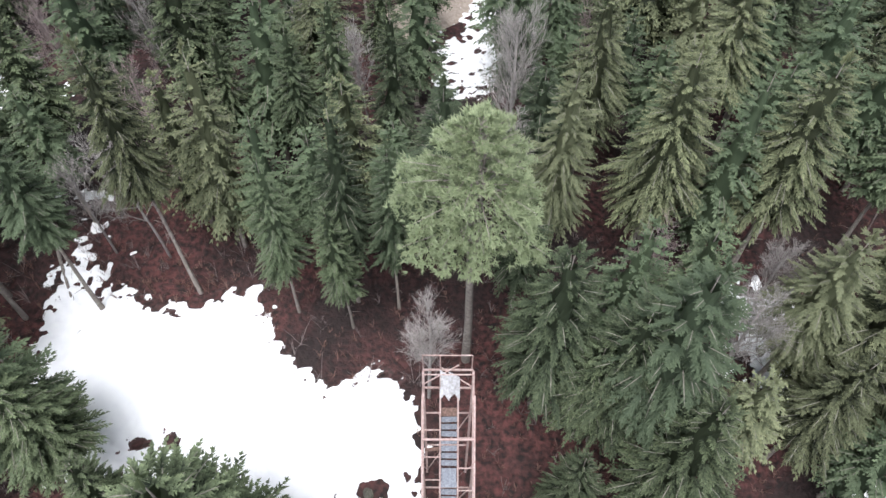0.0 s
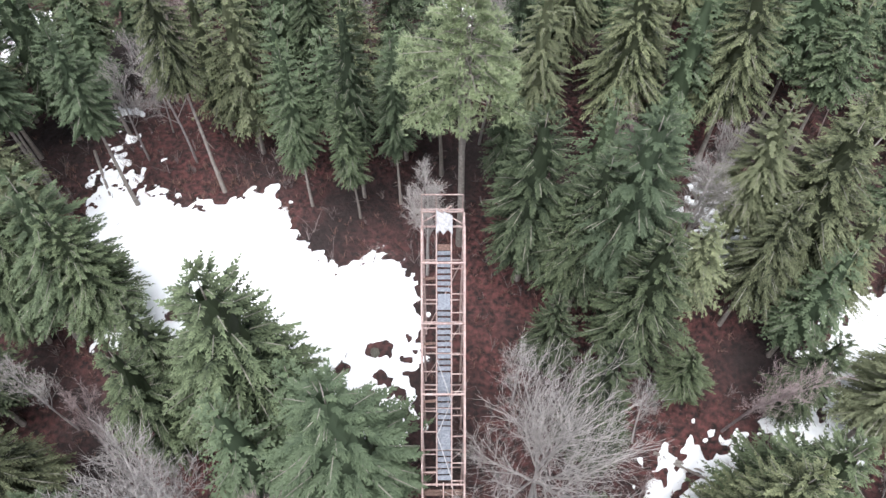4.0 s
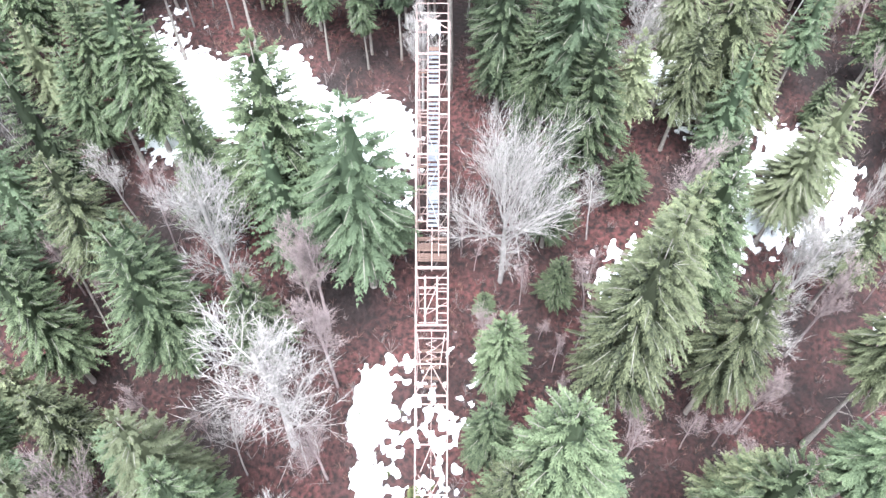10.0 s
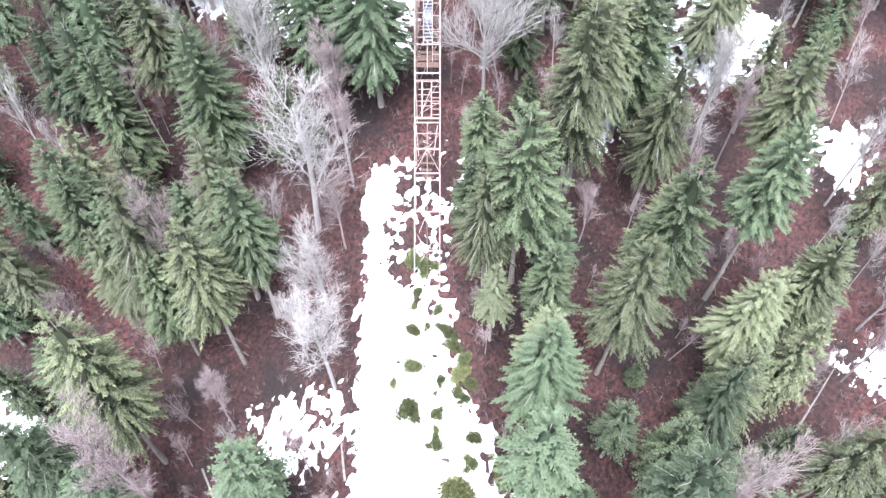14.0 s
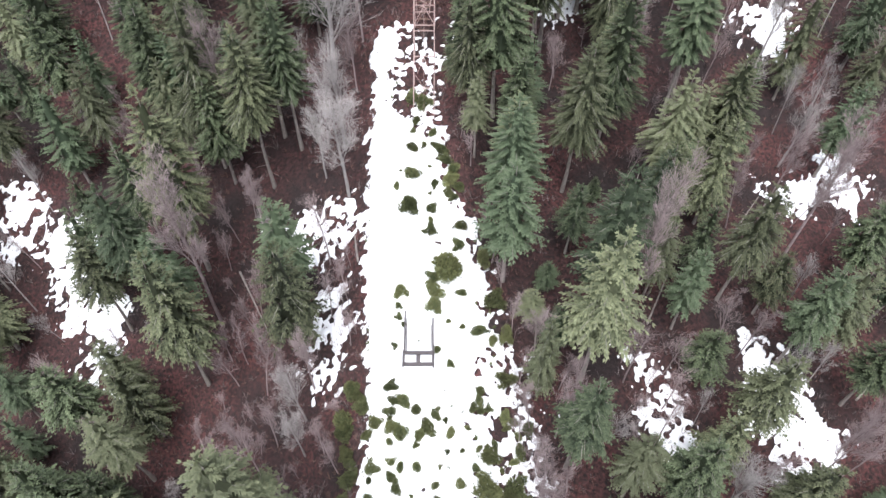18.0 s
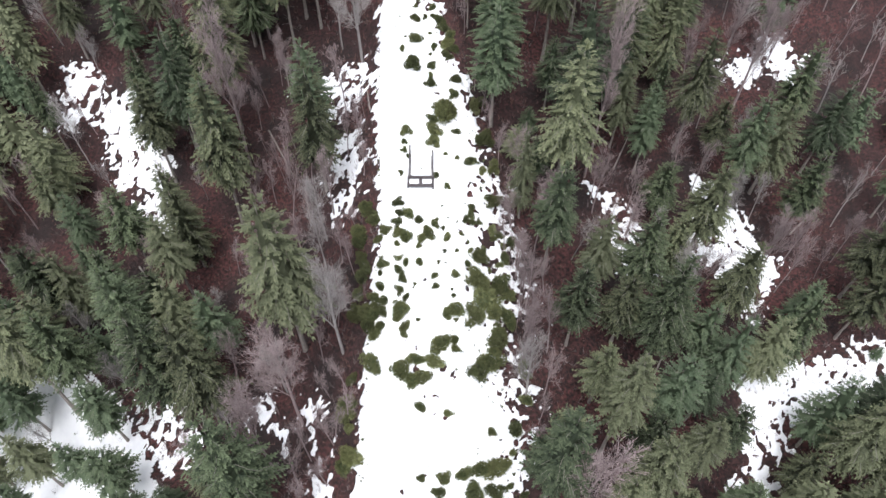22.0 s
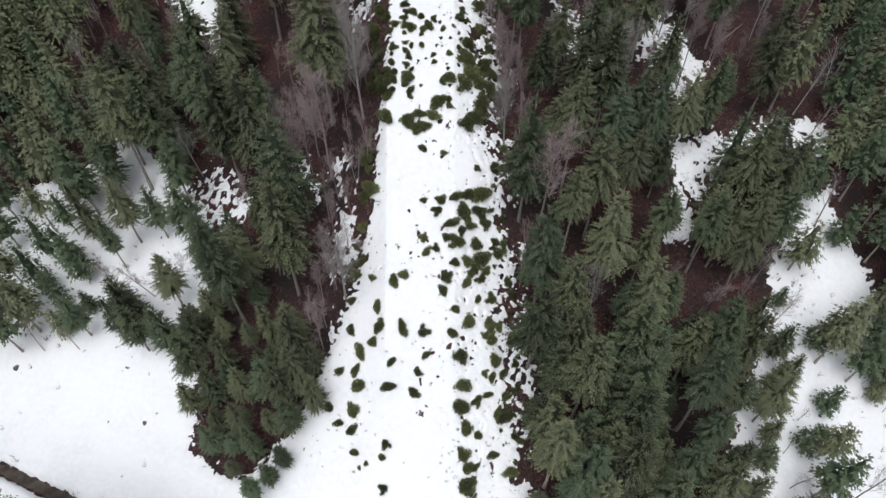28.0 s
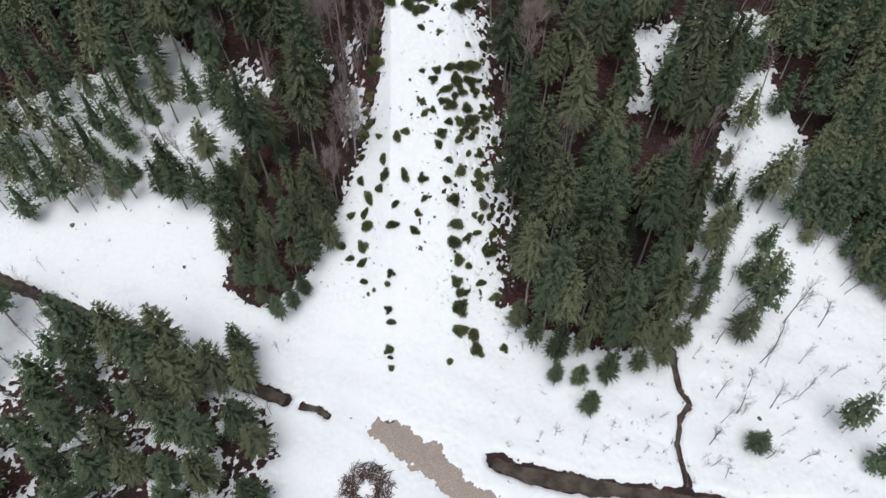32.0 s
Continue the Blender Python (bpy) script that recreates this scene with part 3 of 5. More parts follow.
for i in range(6):
    (wood, wf), (fine, ff) = bare_tree(70 + i, 16, (3.3, 2.8, 3.7, 2.6, 3.0, 5.6)[i], (0.35, 0.45, 0.3, 0.5, 0.4, 0.6)[i], (15, 10, 7, 6) if i == 5 else (12, 8, 7, 6), (0.19, 0.15, 0.2, 0.13, 0.16, 0.24)[i], False, 0.55 if i == 5 else 0.93)
    paint = TWIG if i in (0, 2, 5) else PINK_TWIG
    BARE_KINDS.append((mesh_of("branchwork", fine, ff, paint), mesh_of("trunk", wood, wf, paint, True)))
    (wood, wf), (fine, ff) = bare_tree(90 + i, 16, (3.3, 2.8, 3.7, 2.5, 3.0, 3.4)[i], 0.4, (11, 7, 5, 5), 0.13, True)
    FAR_BARE.append((mesh_of("branchwork", fine, ff, paint), mesh_of("trunk", wood, wf, paint, True)))
    (wood, wf), (fine, ff) = bare_tree(90 + i, 16, 3.2, 0.4, (7, 5, 4, 4), 0.15, True)
    OUTER_BARE.append((mesh_of("branchwork", fine, ff, paint), mesh_of("trunk", wood, wf, paint, True)))
    DARK_BARE.append((mesh_of("branchwork", fine, ff, STICK), mesh_of("trunk", wood, wf, STICK, True)))

STANDING = []
COUNT = {}


GATHERED = []


def plant(name, label, category, group, pieces, x, y, scale, wide=1.0, lean=(0.0, 0.0)):
    """A tree at a place of the ground: an empty at its foot that carries its trunk and its crown."""
    place = pose(x, y, height(x, y) + 0.02, lean[0], lean[1], rng.uniform(0, 360)) @ Matrix.Diagonal((scale * wide, scale * wide, scale, 1))
    STANDING.append((x, y))
    if COUNT.get(name, 0) >= 300 or abs(x) > 66:
        GATHERED.extend((me, place) for _, me in pieces)
        return None
    root = new(name)
    root.empty_display_size = 0.5
    root.matrix_world = place
    for part_name, me in pieces:
        ob = new(part_name, me)
        ob.parent = root
    tagged(root, label, category, group)
    COUNT[name] = COUNT.get(name, 0) + 1
    return root


def fir(x, y, top, wide=1.0, kind=None, far=False):
    pick = (2, 5, 5) if top - height(x, y) < 14 else (2, 2, 0) if -10 < y < 30 and top - height(x, y) < 28 else (0, 2, 4, 1) if top - height(x, y) < 22 else (0, 1, 3, 4, 6)
    k = (OUTER_FIRS if abs(x) > 66 else FAR_FIRS if far or y < -34 or abs(x) > 45 else FIR_KINDS)[kind if kind is not None else rng.choice(pick)]
    plant("fir_tree", "tall dark green fir on the wooded slope", "fir tree", "firs of the wood", (("crown", k[0]), ("trunk", k[1])),
          x, y, (top - height(x, y)) / 22.3, wide * ((top - height(x, y)) / 20.0) ** -0.3, (rng.uniform(-1.5, 1.5), rng.uniform(-1.5, 1.5)))


def spruce(x, y, top, wide=1.0, kind=None, far=False):
    pick = (2, 2, 4) if top - height(x, y) < 14 else (0, 2, 4, 1) if top - height(x, y) < 22 else (0, 1, 3, 4, 5)
    k = (OUTER_SPRUCES if abs(x) > 66 else FAR_SPRUCES if far or y < -34 or abs(x) > 45 else SPRUCE_KINDS)[kind if kind is not None else rng.choice(pick)]
    plant("spruce_tree", "light olive-green spruce with drooping boughs and bare lower trunk", "spruce tree", "spruces of the wood",
          (("crown", k[0]), ("trunk", k[1])), x, y, (top - height(x, y)) / 22.3, wide * ((top - height(x, y)) / 20.0) ** -0.3, (rng.uniform(-1.5, 1.5), rng.uniform(-1.5, 1.5)))


def bare(x, y, top, wide=1.0, kind=None, lean=(0.0, 0.0), far=False):
    k = (DARK_BARE if y < -118 else OUTER_BARE if abs(x) > 66 else FAR_BARE if far else BARE_KINDS)[(kind if kind is not None else rng.randrange(5))]
    plant("bare_tree", "thin dark leafless sapling in the valley snow" if y < -118 else "leafless pale grey broadleaf tree among the firs", "bare tree", "bare trees of the wood", (("branchwork", k[0]), ("trunk", k[1])),
          x, y, (top - height(x, y)) / 16.0, wide, lean)

spruce(17.3, 36.7, 98.8)
spruce(15.6, -8.4, 93.9)
fir(5.2, -12, 77.3)
fir(-20.5, 8, 89.2)
bare(26, -44, 77, 0.75, 1)
bare(37, -65, 55.3)
fir(58.5, -63.8, 46)
fir(-68.6, -75.5, 37.7)
fir(36.7, -117.2, 39)
spruce(50, -92.4, 44.5)
spruce(56.9, -86, 54.8)
spruce(63, -87, 50)
fir(66.5, -83, 47)
fir(22.3, -117.7, 36.5)
fir(33.2, -125.5, 40)
spruce(36.9, -106.9, 43.8)
fir(47, -124.8, 30.4)
fir(-52.3, -88.2, 19.6)
spruce(29, -128.5, 34.3)
bare(23.6, 27.3, 88.7)
spruce(34.1, 9.5, 86.1, 1.2)
spruce(32.3, 19.3, 88.8)
fir(-34, 17.2, 88.2)
fir(-35.9, -16.3, 79.5)
spruce(38, -8.2, 88.9)
fir(24, -26.5, 59.2)
bare(34.9, 4.2, 79.2)
fir(21.7, -44.1, 79.7)
spruce(45.7, -64.5, 54.2)
bare(51.3, -32.7, 72.4)
fir(-50.2, -73, 52.2)
fir(-35.9, -76.2, 57.7)
fir(-44, -64.5, 54.9)
fir(33, -80.9, 56.2)
bare(49.9, -61.4, 57.7, 0.8)
bare(14.6, -73.5, 53.3)
spruce(31.4, -99.6, 50.6)
fir(33.5, -115, 45.2)
spruce(25.7, -120.6, 45)
fir(24.3, -134, 39.6)
fir(44.8, -120.8, 42.3)
spruce(-21.9, -110.5, 35.5)
fir(-33.7, -113, 22.5)
fir(-53.6, -101.5, 31.6)
spruce(74.3, -107.5, 31.6)
fir(39, -135, 30.3)
spruce(26.5, -136.5, 33.8)
fir(35.4, -144, 19.6)
spruce(-28.6, -110.3, 21.7)
fir(-64.9, -96.3, 19.5)
fir(31.7, -73.4, 62.4)
bare(-10.7, -0.5, 82.2)
fir(-17.9, 43, 95, 0.65)
fir(-7, 30.5, 99.5, 0.62)
fir(-7.2, 28, 93, 0.62)
fir(-3.6, 30, 96, 0.62)
fir(-11.8, 29.5, 95.7, 0.65)
spruce(8.4, 33.7, 99.5, 0.8)
spruce(15.6, 34, 101, 0.9)
spruce(25, 34, 100, 1.1)
fir(7.0, 22.0, 96.5, 1.1)
fir(13.7, 19.6, 99.2, 1.15)
fir(11.3, 19.4, 95.2, 1.0)
fir(15, 14.8, 92.4, 1.1)
fir(11.4, 8, 90, 0.95, 5)
spruce(-20.5, 31.5, 103, 0.72, 5)
fir(-12, 42, 97, 0.65)
fir(-4, 41, 99.5, 0.65)
fir(-8.5, 42.5, 99.5, 0.65)
spruce(11, 40, 102, 0.8)
spruce(22, 43, 101)
spruce(29.2, 21.8, 95.5, 1.45, 2)
spruce(34.4, 29, 93)
bare(20.8, 23, 89, 1.2, 0)
fir(-13.5, 9.5, 95, 1.5, 2)
fir(-5.6, 3.4, 94.5, 1.3, 2)
fir(-22.7, 14, 86)
bare(-17.8, 1, 88.3, 1.25, 0)
fir(-28.3, 18, 94.5, 1.2)
fir(23.4, 2, 90, 1.2)
spruce(17.2, -5.2, 93.3, 1.15)
fir(-23.3, -3.3, 88)
fir(-15.5, -2.8, 80.9, 1.1)
bare(-9.8, -.2, 82.7, 1.3, 1)
bare(-8.7, -5.6, 79.5, 1.5, 3)
spruce(20.6, .7, 89.7)
fir(19.8, 12.8, 79.2, 1.3)
fir(28.7, 11.4, 84.5)
spruce(25.9, -6.0, 85.2)
fir(40.7, 21, 82)
fir(6.3, -6.4, 81)
fir(9.9, -17.2, 88.7, 1.15)
spruce(6.6, -18.8, 82.3)
fir(25, -19.3, 84)
spruce(19.8, -25.6, 81, 1.1)
fir(34.3, -15.9, 86.8)
fir(12.5, -24.3, 78.3)
spruce(-20, -16.8, 85)
fir(-17.3, -19.2, 82.6)
spruce(-21.3, -23.6, 81.7)
fir(-39, 1.3, 84.5)
bare(-26.7, -18.8, 77.5)
bare(-12.8, -10.2, 84.7, 1.4, 2)
bare(-9.7, -28.5, 74.2, 1.3, 0)
bare(33.9, 1.2, 82.3)
fir(-38, -12.5, 79.5)
spruce(-31, -32.7, 79.8)
spruce(-29.3, -19.4, 81.5)
fir(11.4, -33.4, 79, 1.1)
spruce(31.7, -26.3, 77.4)
spruce(39.9, -21.8, 76.2)
spruce(31.6, -31.3, 70.8, 1.1)
fir(24.7, -37.4, 69.4)
fir(19.7, -34.3, 66.5)
spruce(-14.8, -47.5, 72)
fir(-37, -37.9, 70.4)
spruce(-29.7, -47.5, 70.3)
bare(-22, -30.5, 63.3)
bare(-28.6, -39.6, 72)
spruce(14.8, -53, 66.2, .7)
fir(18.1, -60.7, 67.3)
spruce(20.8, -50.3, 77, 1.1)
spruce(41.5, -38, 71)
fir(30, -64.8, 63.5)
spruce(-17, -69.6, 71.3, 1.2)
fir(-41, -69, 57)
spruce(-35, -67.8, 52)
bare(14.9, -78, 53.3)
fir(21.1, -70.6, 59.3)
fir(32.5, -72.7, 63.3)
spruce(25.4, -84, 61)
fir(48.9, -46, 66)
bare(-10.8, -72.3, 59.8)
spruce(-30.3, -77.6, 57.3)
fir(-22.7, -90.8, 59.7)
bare(-16.9, -79.7, 56)
bare(-21.6, -84.2, 52.8)
fir(17.5, -89.5, 61)
bare(20.4, -92.8, 57)
spruce(29.6, -90.6, 55.3)
spruce(35.5, -87.4, 52.3)
fir(55.5, -65.7, 49.5)
spruce(25.6, -93.2, 49.5)
spruce(-55.8, -73.4, 56.3)
fir(-33.3, -101.3, 47.8)
fir(-57.7, -100.7, 24.3)
spruce(-22.8, -98, 52.4)
bare(-13.6, -101, 41.3)
fir(18.5, -112.4, 47)
spruce(52.5, -94, 42.8)
fir(69, -69.5, 37)
fir(20, -102.5, 52)
spruce(23.4, -108, 46.8)
fir(48.7, -95, 46.4)
spruce(20.9, -130, 39.5)
fir(33.3, -122, 44.3)
fir(48.8, -113, 40.6)
spruce(59, -119, 29)
fir(-51.9, -105, 27.3)
spruce(32, -132.8, 38.8)
fir(64.8, -100.6, 26.3)
fir(-26.1, 16.9, 91.4)
spruce(24.3, 23.3, 95.9)
spruce(24.6, 18.3, 92.1)
fir(10.1, 19.7, 90.1)
fir(9.0, 14.5, 85.7)
bare(6.3, 45.1, 94.7)
fir(0.0, 49.1, 86.0)
fir(3.8, 43.9, 87.8)
fir(-34.8, -3.1, 83.5)
spruce(-33.6, -18.7, 72.8)
fir(-27.4, -21.9, 72.8)
spruce(36.5, 11.4, 90.2)
spruce(24.6, -16.9, 79.8)
bare(37.0, -0.4, 78.0)
bare(30.8, -7.5, 72.7)
fir(-38.8, -27.7, 66.6)
fir(-33.0, -16.4, 75.3)
spruce(36.1, -23.2, 73.1)
fir(29.7, -32.9, 70.7)
spruce(-30.6, 4.1, 88.0)
fir(-25.1, 0.2, 85.0)
bare(-13.3, -24.5, 69.7)
fir(-44.7, -34.3, 61.9)
spruce(-45.4, -18.1, 71.6)
bare(50.5, -24.4, 65.5)
bare(51.3, -4.1, 75.0)
fir(16.6, -39.4, 57.4, 1.3)
spruce(14.2, -44.1, 57.9, 1.2)
fir(17.5, -46.6, 57.9, 1.2)
fir(-45.7, -52.3, 53.5, 1.2)
spruce(-36.0, -53.4, 55.0)
bare(-14.4, -54.9, 57.2)
bare(-14.3, -59.0, 54.4)
bare(-9.6, -41.1, 59.9)
bare(57.9, -24.6, 65.5)
fir(37.2, -47.7, 53.8, 1.5)
spruce(54.0, -43.8, 62.6, 1.2)
bare(47.7, -49.6, 53.0)
fir(42.1, -20.3, 75.4)
fir(33.0, -28.3, 69.8)
bare(53.3, -18.6, 67.1)
spruce(12.0, -29.7, 76.6)
fir(-49.7, -14.3, 77.3)
spruce(-38.1, -49.9, 55.9)
fir(-32.1, -40.0, 64.4)
bare(-13.4, -51.7, 59.0)
bare(-19.8, -74.7, 46.4)
bare(-28.4, -78.8, 37.9)
fir(52.7, -71.0, 54.1)
spruce(47.0, -74.5, 53.4)
bare(15.3, -66.4, 54.5)
bare(56.8, -55.9, 50.9)
fir(63.2, -40.0, 63.4)
spruce(18.9, -86.5, 52.6)
spruce(44.0, -66.3, 58.0)
spruce(-57.8, -68.8, 45.8)
fir(-60.6, -75.7, 39.8)
fir(60.4, -82.0, 50.3)
spruce(63.5, -66.8, 54.9)
bare(66.0, -54.3, 49.6)
fir(42.2, -82.9, 46.0)
spruce(-56.0, -67.6, 47.7)
spruce(-68.9, -100.7, 20.0)
fir(-66.6, -90.6, 29.3)
spruce(56.4, -96.5, 43.9)
fir(50.1, -110.0, 39.2)
spruce(68.2, -64.9, 58.9)
fir(38.3, -113.9, 36.3)
spruce(25.9, -112.2, 39.0)
fir(34.7, -106.2, 37.2)
fir(30.7, -85.7, 49.5)
spruce(-22.1, -107.7, 33.0)
fir(-40.5, -111.1, 28.8)
spruce(-73.3, -74.8, 43.2)
fir(-66.5, -77.7, 40.4)
fir(-69.3, -66.6, 47.3)
spruce(-56.1, -98.2, 27.2)
fir(-46.3, -105.4, 28.4)
spruce(-21.4, -114.7, 31.5)
fir(-26.6, -115.5, 27.4)
spruce(-18.3, -117.6, 26.4)
bare(-17.6, -108.4, 32.2)
fir(29.4, -117.0, 35.6)
spruce(45.0, -112.7, 36.6)
spruce(49.1, -117.1, 33.9)
spruce(71.2, -109.7, 36.5)
fir(66.6, -131.4, 27.5)
spruce(33.7, -130.7, 30.3)
fir(43.5, -129.2, 28.6)
fir(26.7, -130.1, 33.1)
spruce(-52.2, -142.0, 33, 1.15)
fir(-49.0, -143.9, 28, 1.15)
spruce(-44.8, -146.0, 25, 1.15)
fir(-62.5, -142.9, 22, 1.15)
spruce(-41.4, -149.2, 23, 1.15)
fir(-42.3, -156.0, 23.6, 1.15)
spruce(-52.6, -157.6, 22.9, 1.15)
fir(-68.6, -146.4, 22.0, 1.15)
fir(-31.1, -154.4, 22.1, 1.15)
spruce(-35.5, -164.2, 21.9, 1.15)
fir(-59.4, -164.1, 21.9, 1.15)
spruce(-47.6, -163.0, 21.1, 1.15)
fir(-33.8, -140.0, 22.0)
spruce(-27.2, -158.6, 21.0, 1.15)
fir(-36.8, -157.6, 24.0, 1.15)
spruce(-46.6, -151.5, 24.5, 1.15)
fir(-64.5, -152.5, 24.0, 1.15)
spruce(-24.0, -116.9, 29.7)
fir(-39.6, -107.5, 29.9)
spruce(21.3, -124.3, 33.4)
fir(25.8, -126.4, 32.0)
fir(34.7, -127.7, 31.2)
spruce(48.1, -133.1, 29.1)
fir(36.6, -139.6, 24.9)
spruce(56.2, -110.6, 34.9)
spruce(68.9, -125.0, 23.0, 1.2)
fir(77.1, -154.0, 21.4)
fir(30.3, -144.6, 14.0, 1.2)
spruce(46.3, -137.0, 20.4)
bare(-81.5, -117.7, 11.1)
bare(-27.7, -138.4, 11.8)
bare(22.0, -155.6, 11.1)
bare(35.3, -154.1, 11.0)
bare(40.5, -158.3, 11.1)
bare(52.5, -157.0, 14.4)
bare(55.6, -152.9, 14.2)
bare(73.2, -132.1, 21.1)
bare(53.2, -139.7, 12.6)
bare(65.9, -141.0, 17.0)
bare(68.1, -159.9, 14.0)
bare(-27.4, -151.0, 11.9)
bare(-76.5, -136.3, 14.0)
bare(-74.4, -133.7, 13.7)
bare(29.7, -156.9, 11.8)
bare(59.0, -158.0, 11.7)
bare(78.9, -143.8, 13.5)
fir(-34.5, 29, 100, .8, 6)
spruce(-36.5, 31, 101, .8, 5)
fir(-41, 40, 99, .8, 3)


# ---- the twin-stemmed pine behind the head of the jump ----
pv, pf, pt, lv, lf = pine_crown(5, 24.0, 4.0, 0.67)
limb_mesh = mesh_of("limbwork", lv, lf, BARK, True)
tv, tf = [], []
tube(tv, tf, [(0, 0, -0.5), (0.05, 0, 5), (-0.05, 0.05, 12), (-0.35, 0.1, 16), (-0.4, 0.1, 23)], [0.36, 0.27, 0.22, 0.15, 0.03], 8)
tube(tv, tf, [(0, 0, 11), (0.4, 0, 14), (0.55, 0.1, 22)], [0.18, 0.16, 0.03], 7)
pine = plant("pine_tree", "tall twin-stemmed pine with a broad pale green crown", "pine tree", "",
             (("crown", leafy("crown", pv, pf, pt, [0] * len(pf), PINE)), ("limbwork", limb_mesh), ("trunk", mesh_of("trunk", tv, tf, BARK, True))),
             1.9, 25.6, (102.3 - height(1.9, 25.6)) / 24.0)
bare(-1.0, 22.5, 88.5, 1.1, 0)
bare(-10.7, -20.9, 75.5, 1.35, 2)
bare(-9.2, -13.5, 74.5, 1.2, 4)
bare(7.0, 3.9, 89.6, 0.92, 5)

fir(12.2, 2.2, 76.3, 1.1)
fir(5.3, 0.9, 72.5, 1.3)
fir(6.9, -6.4, 71.8, 1.2)
fir(76.6, -112.5, 28.1, 1.1)
spruce(62.5, -135.6, 21.1, 1.1)
fir(71.3, -117.1, 21.2, 1.1)
fir(66.8, -123.4, 20.0, 1.1)
fir(80.7, -161.2, 18.2, 1.2)
spruce(80.5, -115.3, 20.7, 1.0)
fir(70.4, -107.6, 28.7, 1.0)
fir(31.3, -150.4, 15.2, 1.1)
fir(60.3, -157.5, 13.9, 1.2)
fir(-28.5, 30.0, 97, 0.9, 6)
fir(-31.0, 17.0, 94, 0.9, 3)

# ---- the rest of the wood, filled in between ----
STRIP = [(-5, 30), (-4, 0), (-8, -8), (-8, -33), (-7.5, -60), (-8.5, -78), (-10, -92), (-20, -115), (-24, -130), (19, -134), (18, -120), (16, -100), (14, -83), (13, -61), (12, -50), (8, -32), (5, -18), (4, 0), (5, 30)]
OPEN = [(-22, -120), (-30, -128), (-42, -118), (-46, -104), (-60, -102), (-85, -108), (-150, -108), (-150, -128), (-90, -124), (-50, -137), (-25, -147), (-24, -180),
        (150, -180), (150, -138), (102, -133), (90, -118), (84, -104), (76, -92), (70, -94), (64, -106), (57, -122), (52, -136), (40, -141), (18, -133)]


for count, x0, x1, y0, y1 in ((26, -25, -10.5, -103, -42), (15, 12.5, 19, -100, -44), (12, 26, 60, -62, -14)):
    n = 0
    for _ in range(600):  # pinkish bare trees along the open hill and in the eastern wood
        x, y = rng.uniform(x0, x1), rng.uniform(y0, y1)
        if n >= count or any((x - a) ** 2 + (y - b) ** 2 < 7.0 for a, b in STANDING) or inside(np.array(x), np.array(y), STRIP) > -0.8:
            continue
        n += 1
        bare(x, y, height(x, y) + rng.uniform(8, 14), rng.uniform(0.9, 1.2), rng.choice((1, 3, 4)), (rng.uniform(-6, 6), rng.uniform(-6, 6)), True)


GX, GY = np.meshgrid(np.arange(-110, 110.1, 0.8), np.arange(-180, 100.1, 0.8))
MAPS = {}


def depth_in(x, y, rings):
    """Metres inside the nearest of some rings, read from a map that is drawn once."""
    key = tuple(id(p) for p in rings)
    if key not in MAPS:
        MAPS[key] = np.max([inside(GX, GY, p) for p in rings], 0)
    j, i = round((y + 180) / 0.8), round((x + 110) / 0.8)
    return float(MAPS[key][min(max(j, 0), GX.shape[0] - 1), min(max(i, 0), GX.shape[1] - 1)])


# lanes of bare litter where no tree stands
CLEARING = [(-40, -19), (-31, -19), (-20, -29), (-19, -36), (-30, -37), (-39, -30)]
LANES = (CLEARING, [(-12, -50), (-6, -50), (-7, -78), (-8, -92), (-12, -100), (-16, -100), (-12, -85)],
         [(3, -11), (20, -10), (22, 2), (16, 9), (3, 8)],
         [(18, -3), (27, -2), (24, -12), (18, -18)],
         [(-40, 8), (-34, 8), (-32, 0), (-38, 0)],
         [(-43, -18), (-23, -26), (-22, -37), (-41, -25)],
         [(25, -3), (39, -14), (30, -24), (21, -16)],
         [(-34, -18), (-24, -26), (-23, -45), (-30, -43)],
         [(12, -42), (18, -44), (17, -60), (13, -65)],
         [(26, -47), (35, -46), (34, -57), (25, -59)],
         [(-34, -25), (-24, -28), (-13, -67), (-11, -80), (-26, -65)],
         [(13, -46), (17, -45), (19, -66), (14, -72)],
         [(-16, -86), (-11, -75), (-9, -77), (-11, -98), (-19, -110), (-21, -102)])
SMALL = PATCHES[3:]
CLEAR = (STRIP, FIELD, OPEN)
GREEN = (GROVE,)
WHITE = (VALLEY,)
SLOPE = (HILL,)
BRIGHT = (HILL, VALLEY, FIELD)
# close-grown firs at the wood's lower tips and flanks
STANDS = ((((-42, -113), (-37, -126), (-28, -132), (-22, -129), (-19, -121), (-18, -111), (-31, -98), (-46, -99)), 3.3, (7, 15), 48),
          (((79, -112), (90, -122), (94, -131), (99, -141), (108, -128), (104, -100), (91, -88), (80, -104)), 2.8, (13, 20), 90),
          (((84, -84), (112, -95), (112, -30), (78, -30), (84, -60)), 4.0, (14, 21), 70),
          (((-78, -58), (-112, -62), (-112, -20), (-74, -20), (-70, -45)), 4.0, (14, 21), 70),
          (((-101, -79), (-99, -97), (-82, -104), (-70, -96), (-62, -78), (-70, -62), (-103, -60)), 5.2, (13, 20), 55),
          (((18, -137), (27, -149), (36, -146), (48, -141), (57, -129), (64, -118), (66, -107), (54, -105), (30, -112), (18, -120)), 4.0, (9, 17), 60))
